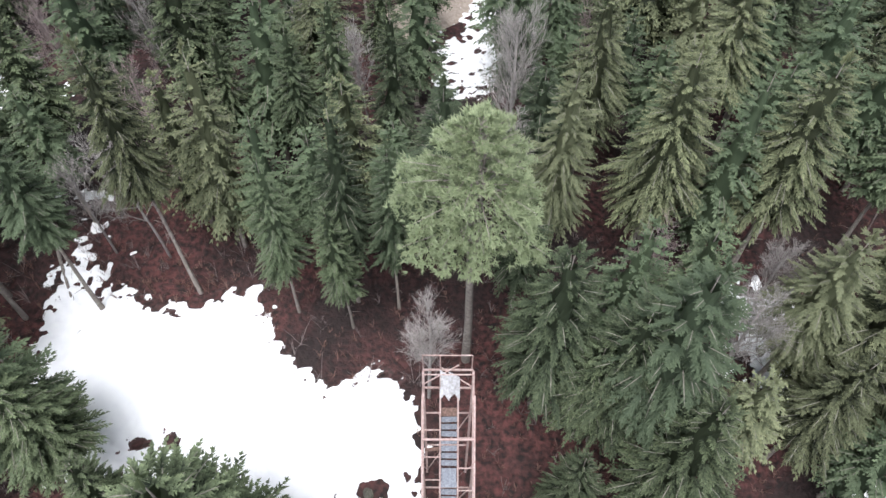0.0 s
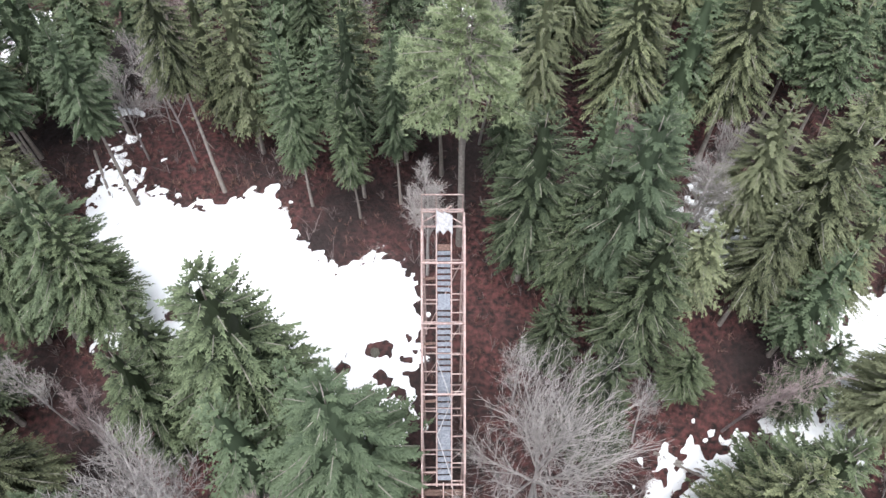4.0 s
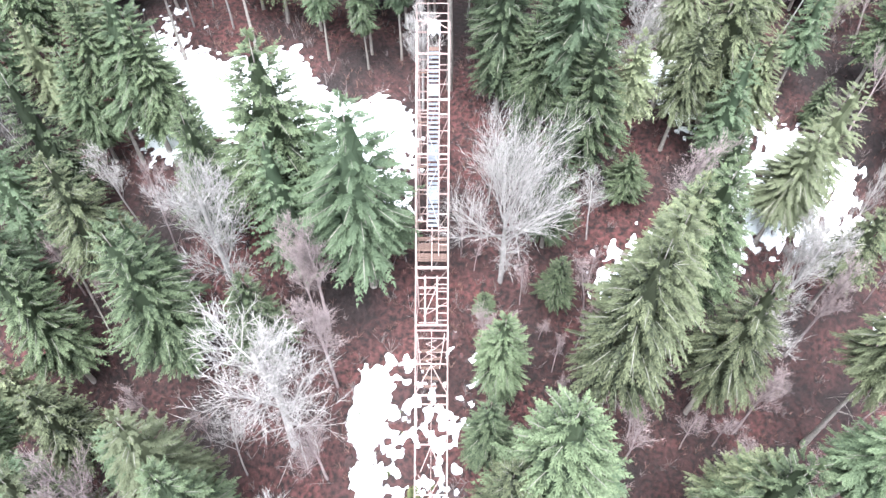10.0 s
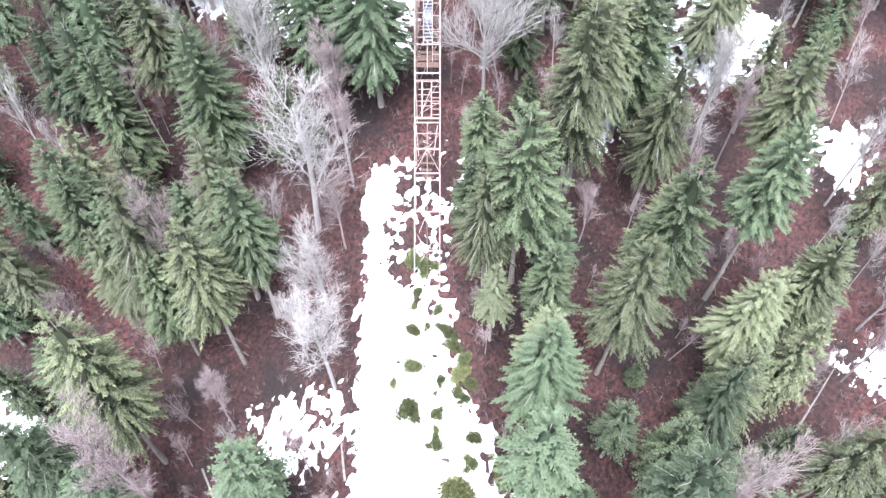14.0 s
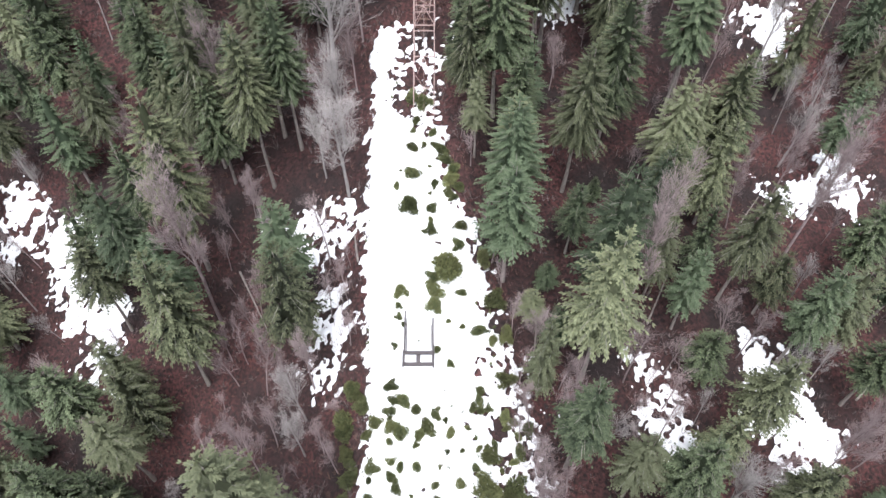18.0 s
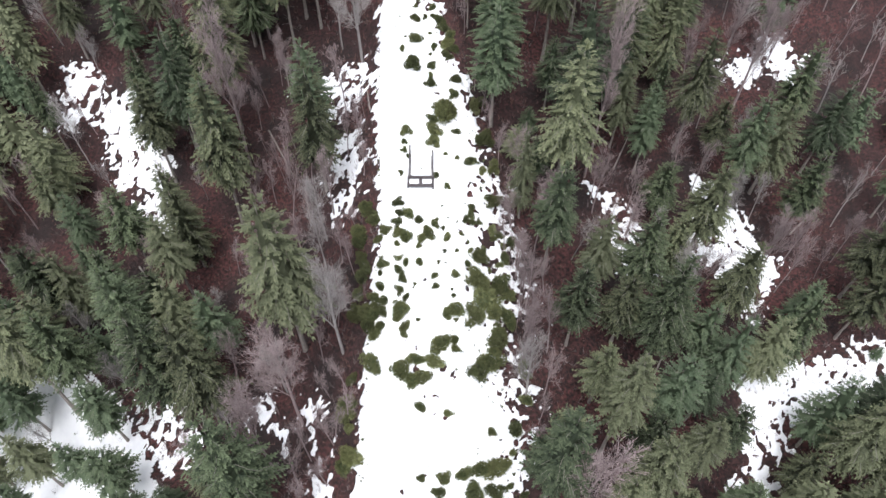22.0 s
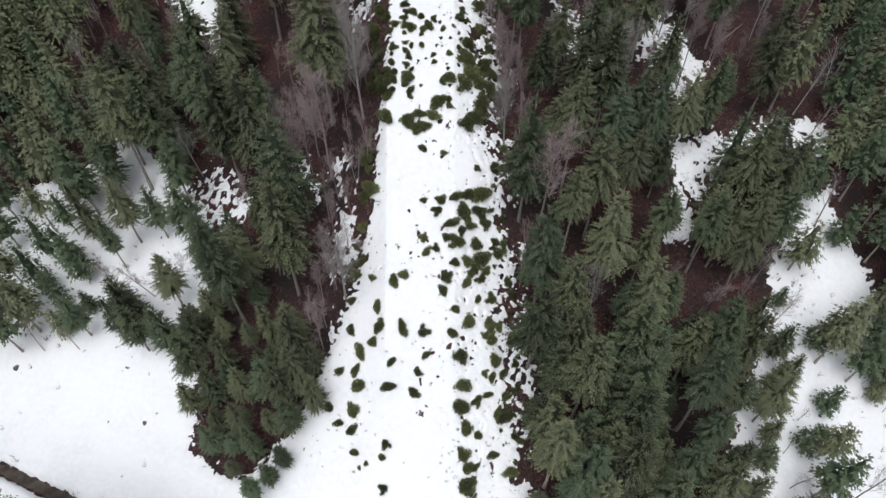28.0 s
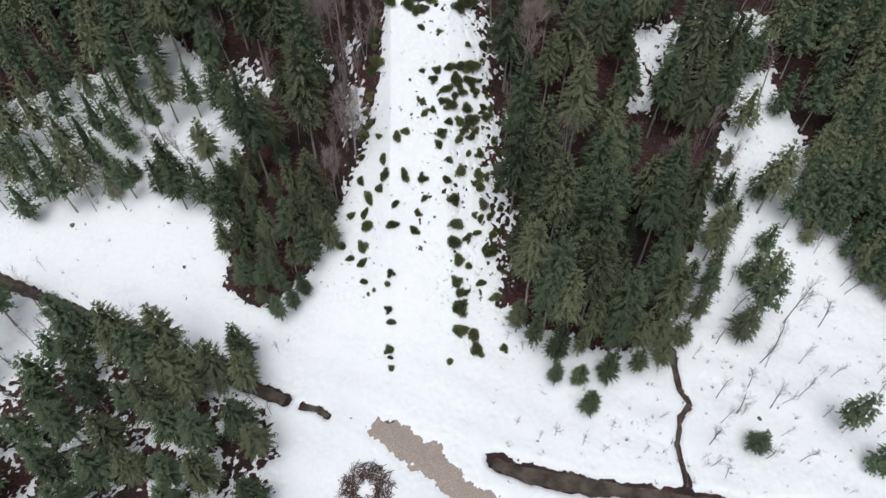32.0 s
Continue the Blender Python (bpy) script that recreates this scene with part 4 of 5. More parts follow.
for ring, gap, tall, most in STANDS:
    lows, highs = [min(p[i] for p in ring) for i in (0, 1)], [max(p[i] for p in ring) for i in (0, 1)]
    got = 0
    for _ in range(3000):
        x, y = rng.uniform(lows[0], highs[0]), rng.uniform(lows[1], highs[1])
        if got >= most or inside(np.array(x), np.array(y), list(ring)) < 0.3 or any((x - a) ** 2 + (y - b) ** 2 < gap * gap for a, b in STANDING):
            continue
        got += 1
        up = height(x, y) + rng.uniform(*tall)
        if rng.random() < 0.55:
            fir(x, y, up, rng.uniform(0.75, 1.05), rng.choice((0, 2, 4, 5)), True)
        else:
            spruce(x, y, up, rng.uniform(0.75, 1.05), rng.choice((0, 2, 4)), True)
tries, planted = 0, 0
while tries < 22000 and planted < 900:
    tries += 1
    x, y = rng.uniform(-118, 118), rng.uniform(-176, 92)
    if abs(x) > 54 + max(0, 60 - y) * 0.4 or depth_in(x, y, CLEAR) > -0.5 or depth_in(x, y, SMALL) > -0.8 or depth_in(x, y, LANES) > 0.3:
        continue
    in_snow, grove = depth_in(x, y, WHITE) > 1, depth_in(x, y, GREEN) > 0
    near = 4.8 if abs(x) < 50 and y < 5 else 3.7 if y > 30 else 4.4
    if in_snow:
        near = 4.3
    if grove:
        near = 5.3
    if any((x - a) ** 2 + (y - b) ** 2 < near * near for a, b in STANDING):
        continue
    planted += 1
    pick, up = rng.random(), height(x, y)
    east = x > 25 and -60 < y < 10
    if grove and pick < 0.15:
        bare(x, y, up + rng.uniform(7, 11), 1.2, None, (rng.uniform(-8, 8), rng.uniform(-8, 8)), True)
    elif grove:
        fir(x, y, up + rng.uniform(11, 18), rng.uniform(0.95, 1.2), rng.choice((0, 2, 4)), True)
    elif pick < (0.28 if east else 0.58 if y > 0 else 0.36):
        fir(x, y, up + rng.uniform(13, 22), rng.uniform(0.8, 1.15), None, True)
    elif pick < (0.44 if east else 0.78 if y > 0 else 0.58):
        spruce(x, y, up + rng.uniform(14, 23), rng.uniform(0.85, 1.15), None, True)
    else:
        bare(x, y, up + rng.uniform(8, 15), rng.uniform(0.8, 1.25), None, (rng.uniform(-8, 8), rng.uniform(-8, 8)), True)


def gather(pairs, name, label, category):
    """Joins many placed meshes into one."""
    co, corner, total, slot, tip, mats, base = [], [], [], [], [], [], 0
    cache = {}
    for me, m in pairs:
        if me not in cache:
            a, b, c, d = np.empty(len(me.vertices) * 3), np.empty(len(me.loops), int), np.empty(len(me.polygons), int), np.empty(len(me.polygons), int)
            me.vertices.foreach_get("co", a), me.loops.foreach_get("vertex_index", b), me.polygons.foreach_get("loop_total", c), me.polygons.foreach_get("material_index", d)
            e = np.zeros(len(me.vertices))
            if "tip" in me.attributes:
                me.attributes["tip"].data.foreach_get("value", e)
            for k in me.materials:
                if k not in mats:
                    mats.append(k)
            cache[me] = (a.reshape(-1, 3), b, c, np.array([mats.index(k) for k in me.materials])[d], e)
        a, b, c, d, e = cache[me]
        t = np.array(m)
        co.append(a @ t[:3, :3].T + t[:3, 3])
        corner.append(b + base)
        total.append(c), slot.append(d), tip.append(e)
        base += len(a)
    co, corner, total, slot, tip = (np.concatenate(q) for q in (co, corner, total, slot, tip))
    me = bpy.data.meshes.new(name)
    me.vertices.add(len(co)), me.loops.add(len(corner)), me.polygons.add(len(total))
    me.vertices.foreach_set("co", co.ravel()), me.loops.foreach_set("vertex_index", corner)
    me.polygons.foreach_set("loop_start", np.concatenate([[0], np.cumsum(total)[:-1]]))
    for k in mats:
        me.materials.append(k)
    me.polygons.foreach_set("material_index", slot)
    me.attributes.new("tip", "FLOAT", "POINT").data.foreach_set("value", tip)
    me.update(calc_edges=True)
    return tagged(new(name, me), label, category, kind="stuff")


# ---- parts ----
def part(name, me, parent, label="", m=None):
    ob = new(name, me)
    ob.parent = parent
    if m is not None:
        ob.matrix_local = m
    if label:
        ob["label"] = label
    return ob


def thing(name, x, y, z, label, category, group="", kind=""):
    root = new(name)
    root.location = (x, y, z)
    return tagged(root, label, category, group, kind)


def beam_mesh(a, b, w, h, material, bevel=0.15):
    """A squared bar from a to b with its edges taken off."""
    a, b = Vector(a), Vector(b)
    d = (b - a).normalized()
    u = d.cross(Vector((0, 0, 1))) if abs(d.z) < 0.98 else Vector((1, 0, 0))
    u.normalize()
    v = u.cross(d)
    c = bevel
    ring = [(-1, -1 + c), (-1 + c, -1), (1 - c, -1), (1, -1 + c), (1, 1 - c), (1 - c, 1), (-1 + c, 1), (-1, 1 - c)]
    verts = [p + u * (s * w / 2) + v * (t * h / 2) for p in (a, b) for s, t in ring]
    faces = [(i, (i + 1) % 8, 8 + (i + 1) % 8, 8 + i) for i in range(8)] + [tuple(range(7, -1, -1)), tuple(range(8, 16))]
    return mesh_of("bar", verts, faces, material)


# ---- the old ski jump: a steel inrun on legs, with stairs in its middle lane ----
jump = thing("ski_jump", 0, 0, 0, "abandoned steel ski jump inrun with rusty pink frames and stairs", "ski jump")
L, R, MID = -1.05, 1.78, 0.36


def deck(y):
    return 78.0 + 0.762 * (y - 1)


def bar(name, a, b, w, h, material=STEEL, label=""):
    return part(name, beam_mesh(a, b, w, h, material), jump, label)


for x in (L, R):
    bar("side_beam", (x, 17.4, deck(17.4)), (x, 0.2, deck(0.2)), 0.13, 0.2)
    bar("side_beam", (x, 0.2, deck(0.2)), (x, -21.5, deck(-21.5)), 0.11, 0.18)
    bar("top_rail", (x, 15.5, deck(15.5) + 2.3), (x, 2.9, deck(2.9) + 1.9), 0.08, 0.09)
    bar("hand_rail", (x * 1.0 + (0.05 if x < 0 else -0.05), 15.5, deck(15.5) + 1.1), (x, 2.9, deck(2.9) + 1.0), 0.06, 0.06)
    for i in range(9):
        y = 15.4 - i * 1.56
        bar("post", (x, y, deck(y)), (x, y, deck(y) + 2.3 - 0.045 * i), 0.07, 0.07)
        if i < 8:
            up = i % 2
            bar("brace", (x, y, deck(y) + (2.2 if up else 0.1)), (x, y - 1.56, deck(y - 1.56) + (0.1 if up else 2.2)), 0.05, 0.05)
for y, lift in ((17.4, 0.1), (16.6, 0.1), (13.6, 2.35), (10.5, 2.3), (6.9, 2.2), (2.8, 0.1), (0.2, 0.15), (-0.5, 0.1), (-3.8, 0.1), (-4.15, 0.05), (-6.5, 0.1), (-8.7, 0.1), (-9.3, 0.08), (-12.1, 0.06), (-15.6, 0.06), (-18.8, 0.06)):
    heavy = y in (0.2, -3.8, -8.7)
    bar("crossbeam", (L, y, deck(y) + lift), (R, y, deck(y) + lift), 0.16 if heavy else 0.1, 0.12)
for y, top in ((17.4, 92.3), (16.4, 92.0)):
    bar("crossbeam", (L, y, top), (R - 0.1, y, top), 0.06, 0.06)
    for x in (L, MID - 0.45, R - 0.1):
        bar("post", (x, y, deck(y)), (x, y, top), 0.06, 0.06)
bar("brace", (MID - 0.4, 17.4, 90.9), (R, 16.4, 90.4), 0.06, 0.06)
bar("brace", (L, 16.6, 90.4), (MID + 0.6, 17.4, 91.2), 0.06, 0.06)
# the stair lane
for x in (-0.08, 0.92):
    bar("stringer", (x, 16.6, deck(16.6) + 0.1), (x, 2.7, deck(2.7) + 0.1), 0.09, 0.2)
    bar("lane_rail", (x, 15.2, deck(15.2) + 0.95), (x, 3.2, deck(3.2) + 0.95), 0.05, 0.05)
    for i in range(8):
        y = 15.0 - i * 1.65
        bar("lane_post", (x, y, deck(y)), (x, y, deck(y) + 0.95), 0.05, 0.05)
tread = beam_mesh((-0.44, 0, 0), (0.44, 0, 0), 0.3, 0.05, STEP)
for i in range(38):
    y = 15.2 - i * 0.325
    if i not in (7, 8, 21, 30):
        part("tread", tread, jump, m=pose(0.42, y, deck(y) + 0.06, rng.uniform(-4, 4), rng.uniform(-1, 1), rng.uniform(-2, 2)))
for y0, y1 in ((13.0, 12.3), (8.8, 7.8), (5.9, 4.9)):
    bar("sheet", (0.42, y0, deck(y0) + 0.1), (0.42, y1, deck(y1) + 0.1), 0.84, 0.04, STEP, "plain grey sheet laid over the steps")
for k, (y0, y1) in enumerate(((9.3, 7.1), (7.1, 5.3), (5.3, 3.0))):
    a, b = (-0.05, 0.9) if k % 2 == 0 else (0.9, -0.05)
    bar("diagonal", (a, y0, deck(y0) + 0.55), (b, y1, deck(y1) + 0.55), 0.06, 0.05, PALE_METAL, "pale galvanised diagonal over the stairs")
for i in range(11):
    y = 14.6 - i * 1.12 + rng.uniform(-0.2, 0.2)
    bar("rung", (L, y, deck(y) + 0.05), (-0.08, y, deck(y) + 0.05), 0.07, 0.06)
    y -= rng.uniform(0.1, 0.5)
    bar("rung", (0.92, y, deck(y) + 0.05), (R, y, deck(y) + 0.05), 0.07, 0.06)
    if i % 3 == 0:
        bar("plank", (L + 0.1, y - 0.5, deck(y) - 0.45), (-0.15, y - 0.45, deck(y) - 0.4), 0.2, 0.03, PLANK)
# broken roof over the start
for x0, x1, y0, y1 in ((-0.1, 0.42, 16.9, 15.9), (0.4, 1.0, 16.8, 15.95)):
    rv = [(x0, y0 + 0.3, 91.0), (x1, y0, 90.9), (x1, y1 - 0.2, 90.2), ((x0 + x1) / 2, y1 + 0.15, 90.3), (x0, y1 - 0.1, 90.15)]
    rv += [(x, y, z - 0.04) for x, y, z in rv]
    part("roof_sheet", mesh_of("roof_sheet", rv, [(0, 4, 3, 2, 1), (5, 6, 7, 8, 9)] + [(i, (i + 1) % 5, 5 + (i + 1) % 5, 5 + i) for i in range(5)], PALE_METAL), jump, "torn pale grey roofing sheet")
bar("platform_board", (-0.05, 15.6, deck(15.4)), (0.9, 15.6, deck(15.4)), 0.5, 0.06, PLANK)
# the landing between upper and lower inrun
plank = beam_mesh((L + 0.08, 0, 0), (R - 0.08, 0, 0), 0.19, 0.045, PLANK)
for i in range(12):
    if i not in (4, 9):
        part("plank", plank, jump, m=pose(0, 0.45 + i * 0.2, 78.2 + 0.035 * i, rng.uniform(-3, 3), 0, rng.uniform(-0.8, 0.8)))
bar("centre_rail", (MID, 2.8, 79.9), (MID, -0.4, 77.8), 0.07, 0.07)
bar("lane_rail", (0.95, 2.6, 79.7), (0.95, 0.4, 78.9), 0.05, 0.05)
bar("rung", (0.95, 1.5, 79.1), (R, 1.5, 79.1), 0.06, 0.06)
# lower inrun
for x in (-0.22, 0.82):
    bar("stringer", (x, -0.3, deck(-0.3)), (x, -3.8, deck(-3.8)), 0.13, 0.16)
for i in range(6):
    y = -0.9 - i * 0.5
    bar("rung", (0.82, y, deck(y) - 0.02), (R, y, deck(y) - 0.02), 0.08, 0.07)
    if i in (0, 1, 3, 5):
        bar("rung", (L + 0.3, y - 0.1, deck(y) - 0.3), (0.82, y - 0.1, deck(y) - 0.3), 0.07, 0.06)
bar("diagonal", (0.75, -1.2, deck(-1.2) + 0.05), (-0.2, -3.0, deck(-3.0) + 0.05), 0.08, 0.06)
bar("diagonal", (1.7, -1.8, deck(-1.8) - 0.8), (-0.4, -2.8, deck(-2.8) - 0.8), 0.06, 0.06)
bar("centre_rail", (MID, -4.1, deck(-4.1) + 0.1), (MID, -9.2, deck(-9.2) + 0.1), 0.06, 0.08)
bar("centre_rail", (MID, -9.2, deck(-9.2) + 0.05), (MID, -19.5, deck(-19.5) + 0.05), 0.05, 0.07)
for x in (L, R):
    bar("diagonal", (MID, -6.55, deck(-6.55) + 0.08), (x, -8.6, deck(-8.6) + 0.08), 0.07, 0.06)
    bar("diagonal", (MID, -12.2, deck(-12.2) + 0.05), (MID + (x - MID) * 0.65, -14.0, deck(-14.0) + 0.05), 0.06, 0.05)
    bar("diagonal", (MID, -15.6, deck(-15.6) + 0.05), (x * 0.75, -14.2, deck(-14.2) + 0.1), 0.06, 0.05)
    bar("diagonal", (MID, -15.6, deck(-15.6) + 0.05), (x * 0.55 + 0.16, -16.6, deck(-16.6) + 0.05), 0.06, 0.05)
    bar("brace", (x * 0.85, -4.3, deck(-4.3) - 0.1), (x * 0.6, -6.2, deck(-6.2) - 1.6), 0.08, 0.08)
for i in range(7):  # lattice under the lower run
    y = -4.5 - i * 0.3
    bar("lattice", (-0.15 if i % 2 else 0.8, y, deck(y) - 0.7), (0.8 if i % 2 else -0.15, y - 0.3, deck(y - 0.3) - 0.7), 0.06, 0.05)
for i in range(6):
    y = -5.0 - i * 0.62
    bar("plank", (-0.35 + rng.uniform(-0.3, 0.2), y, deck(y) - 1.5), (1.0 + rng.uniform(-0.2, 0.3), y + rng.uniform(-0.2, 0.2), deck(y) - 1.5), 0.3, 0.04, PLANK)
# legs and their bracing
LEGS = (17.0, 13.2, 9.4, 5.6, 1.4, -3.8, -8.7, -13.5)
for x in (L, R):
    for i, y in enumerate(LEGS):
        foot = height(x, y) - 0.4
        if deck(y) - foot > 0.6:
            bar("leg", (x, y, deck(y) - 0.05), (x, y, foot), 0.15, 0.15)
        if i and deck(y) - foot > 2.5:
            y0 = LEGS[i - 1]
            bar("brace", (x, y0, height(x, y0) + 0.6), (x, y, deck(y) - 0.3), 0.07, 0.07)
for y in LEGS[:6]:
    g = height(0.3, y)
    for f in (0.35, 0.7):
        z = g + (deck(y) - g) * f
        bar("crossbeam", (L, y, z), (R, y, z), 0.09, 0.09)
    bar("brace", (L, y, g + 0.4), (R, y, g + (deck(y) - g) * 0.7), 0.06, 0.06)

# ---- the take-off table half sunk in the snow ----
tz = height(0, -50) + 0.05
table = thing("takeoff_table", 0.05, -50, tz, "dark weathered timber take-off table half buried in snow", "ski jump table")
for a, b, w, h in (((-1.95, 0, 0.65), (1.95, 0, 0.65), 0.4, 0.3), ((-1.95, -1.45, 0.45), (1.95, -1.45, 0.45), 0.42, 0.3), ((-1.8, 0, 0.6), (-1.8, -1.45, 0.4), 0.28, 0.25),
                   ((1.8, 0, 0.6), (1.8, -1.45, 0.4), 0.28, 0.25), ((0, 0, 0.5), (0, -1.45, 0.35), 0.5, 0.1)):
    part("beam", beam_mesh(a, b, w, h, TIMBER), table)
for x, ln in ((-1.72, 5.0), (1.78, 4.2)):
    zz = lambda y: height(x, y - 50) - tz
    part("side_rail", beam_mesh((x, 0.1, 0.7), (x * 0.98, ln, zz(ln) + 0.5), 0.2, 0.3, TIMBER), table)
    part("side_rail", beam_mesh((x * 0.86, 0.1, 0.62), (x * 0.86, ln - 0.8, zz(ln - 0.8) + 0.42), 0.09, 0.2, TIMBER), table)
for x in (-1.85, 1.85):
    for y in (0, -1.45):
        part("post", beam_mesh((x, y, -0.6), (x, y, 0.78), 0.2, 0.2, TIMBER), table)
for x0, x1 in ((-1.6, -0.3), (0.3, 1.6)):
    sv = [(x0, -0.2, 0.42), (x1, -0.2, 0.42), (x1, -1.28, 0.3), (x0, -1.28, 0.3), ((x0 + x1) / 2, -0.7, 0.5)]
    me = mesh_of("snow_fill", sv, [(0, 4, 1), (1, 4, 2), (2, 4, 3), (3, 4, 0), (0, 1, 2, 3)], SNOW)
    me.attributes.new("deep", "FLOAT", "POINT").data.foreach_set("value", [0.3] * 5)
    part("snow_fill", me, table, "snow lying in the table's frame")


# ---- juniper bushes and dry tufts on the open hill ----
def bush_mesh(seed, n=760):
    """Short upright sprays crowded on a lumpy low mound that closes the bush's inside."""
    r = random.Random(seed)
    verts, faces, tips = [], [], []
    lumps = [(0.0, 0.0, 0.6)] + [(r.uniform(-0.65, 0.65), r.uniform(-0.65, 0.65), r.uniform(0.25, 0.48)) for _ in range(4)]
    for i in range(n):
        cx, cy, cr = lumps[0] if i % 2 else lumps[1 + i // 2 % 4]
        a, e = r.uniform(0, 6.283), math.acos(r.uniform(-0.05, 1.0))
        d = Vector((math.cos(a) * math.sin(e), math.sin(a) * math.sin(e), math.cos(e)))
        p = Vector((cx, cy, 0.12)) + Vector((d.x * cr, d.y * cr, d.z * cr * 1.2)) * r.uniform(0.8, 1.0)
        o = (d + Vector((r.uniform(-0.8, 0.8), r.uniform(-0.8, 0.8), r.uniform(0.0, 0.6)))).normalized() * r.uniform(0.14, 0.32)
        q = o.cross(Vector((r.uniform(-1, 1), r.uniform(-1, 1), 0.4))).normalized() * 0.06
        b = len(verts)
        verts += [tuple(p - q), tuple(p + q), tuple(p + o)]
        # sprays start dark: shade inside the bush is put into their colour
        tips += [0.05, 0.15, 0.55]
        faces.append((b, b + 1, b + 2))
    # solid lumps added to hide the snow behind, coloured like the shaded inside
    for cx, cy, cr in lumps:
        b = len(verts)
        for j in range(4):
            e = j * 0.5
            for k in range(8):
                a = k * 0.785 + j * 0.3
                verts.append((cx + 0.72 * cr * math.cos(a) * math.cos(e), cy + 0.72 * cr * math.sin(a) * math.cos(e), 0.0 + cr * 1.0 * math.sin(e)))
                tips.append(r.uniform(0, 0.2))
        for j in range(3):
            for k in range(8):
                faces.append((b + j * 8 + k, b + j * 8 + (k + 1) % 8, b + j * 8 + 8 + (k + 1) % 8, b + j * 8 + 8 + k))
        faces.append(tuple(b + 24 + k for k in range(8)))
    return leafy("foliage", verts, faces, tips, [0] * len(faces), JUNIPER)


def stems_mesh(seed):
    r = random.Random(seed)
    verts, faces = [], []
    for _ in range(6):
        a, ln = r.uniform(0, 6.28), r.uniform(0.3, 0.6)
        tube(verts, faces, [(0, 0, -0.1), (ln * 0.5 * math.cos(a), ln * 0.5 * math.sin(a), 0.25), (ln * math.cos(a), ln * math.sin(a), 0.55)], [0.04, 0.025, 0.01], 3)
    return mesh_of("stem", verts, faces, STICK)


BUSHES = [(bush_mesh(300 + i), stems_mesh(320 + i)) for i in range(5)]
BUSH_AT = []


def bush(x, y, r, tall=1.0):
    k = BUSHES[rng.randrange(5)]
    r = r * 1.12
    root = new("juniper_bush")
    uphill, across = (height(x, y + 1) - height(x, y - 1)) / 2, (height(x + 1, y) - height(x - 1, y)) / 2
    lies = pose(x, y, height(x, y) + max(0.0, float(snow_depth(np.array(x), np.array(y)))) * 0.8 + 0.05 * r, math.degrees(math.atan(uphill)) * 0.8, -math.degrees(math.atan(across)) * 0.8)
    root.matrix_world = lies @ pose(0, 0, 0, 0, 0, rng.uniform(0, 360)) @ Matrix.Diagonal((r * rng.uniform(0.65, 1.25), r * rng.uniform(0.75, 1.3), r * tall * rng.uniform(0.8, 1.3), 1))
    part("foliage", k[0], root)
    part("stem", k[1], root)
    tagged(root, "low rounded olive-green juniper bush in the snow", "juniper bush", "bushes on the open hill")
    BUSH_AT.append((x, y, r))


bush(-3.4, -53.8, 0.9); bush(-2.9, -55.3, 0.8); bush(-1.6, -55.4, 0.9); bush(-3.1, -56.6, 0.8); bush(-2.0, -59.0, 1.2); bush(-3.0, -58.3, 0.8)
bush(-3.2, -60.0, 0.6); bush(-5.0, -57.8, 0.9); bush(-5.8, -59.1, 0.7); bush(-0.1, -56.4, 0.8); bush(2.1, -56.8, 0.7); bush(1.2, -58.3, 1.0)
bush(0.4, -59.1, 0.8); bush(-0.2, -60.4, 0.6); bush(4.0, -58.9, 0.7); bush(5.9, -58.4, 0.5); bush(3.4, -57.5, 0.5); bush(0.0, -62.7, 0.8)
bush(2.2, -64.5, 0.6); bush(2.4, -66.0, 0.6); bush(-2.9, -62.1, 0.6); bush(-1.9, -62.7, 0.6); bush(-2.9, -63.7, 0.8); bush(-2.3, -64.8, 0.9)
bush(-2.6, -66.4, 0.9); bush(-1.8, -67.4, 0.6); bush(-2.4, -69.1, 1.2); bush(-1.6, -68.9, 0.7); bush(-3.0, -70.2, 0.7); bush(-1.9, -71.2, 0.8)
bush(-2.1, -71.9, 0.6); bush(-5.3, -62.7, 0.8); bush(-5.4, -63.9, 0.6); bush(-5.3, -65.9, 1.0); bush(-5.9, -67.5, 1.0); bush(-4.9, -67.9, 0.8)
bush(-6.0, -69.7, 1.1); bush(-5.0, -69.2, 0.8); bush(-5.8, -71.9, 1.1); bush(-5.2, -71.0, 0.7); bush(-6.1, -75.7, 1.3); bush(7.5, -53.8, 0.8)
bush(7.3, -55.0, 0.7); bush(6.6, -56.0, 0.7); bush(7.5, -56.2, 0.6); bush(8.4, -55.7, 0.5); bush(8.3, -61.0, 1.3); bush(9.2, -59.7, 0.6)
bush(5.3, -60.8, 0.4); bush(6.7, -62.6, 0.6); bush(7.2, -60.4, 0.5); bush(5.0, -64.5, 0.6); bush(4.6, -66.4, 0.4); bush(4.8, -67.2, 0.4)
bush(5.0, -69.0, 1.4); bush(3.8, -69.6, 0.6); bush(5.2, -70.3, 0.5); bush(8.2, -64.7, 1.9); bush(9.0, -66.9, 1.9); bush(7.9, -69.3, 1.5)
bush(11.0, -64.8, 1.2); bush(10.5, -68.1, 1.4); bush(11.0, -71.6, 1.8); bush(10.3, -73.4, 1.2); bush(9.7, -74.9, 1.7); bush(8.2, -76.1, 1.7)
bush(3.1, -73.2, 1.5); bush(5.0, -72.8, 0.9); bush(5.0, -73.8, 0.7); bush(2.1, -75.4, 1.1); bush(-0.3, -75.0, 1.1); bush(-2.3, -76.2, 1.5)
bush(0.5, -77.2, 1.1); bush(-0.7, -77.5, 1.1); bush(4.0, -51.0, 0.6); bush(2.4, -49.4, 0.5); bush(-2.8, -49.0, 0.5); bush(7.3, -47.0, 1.1)
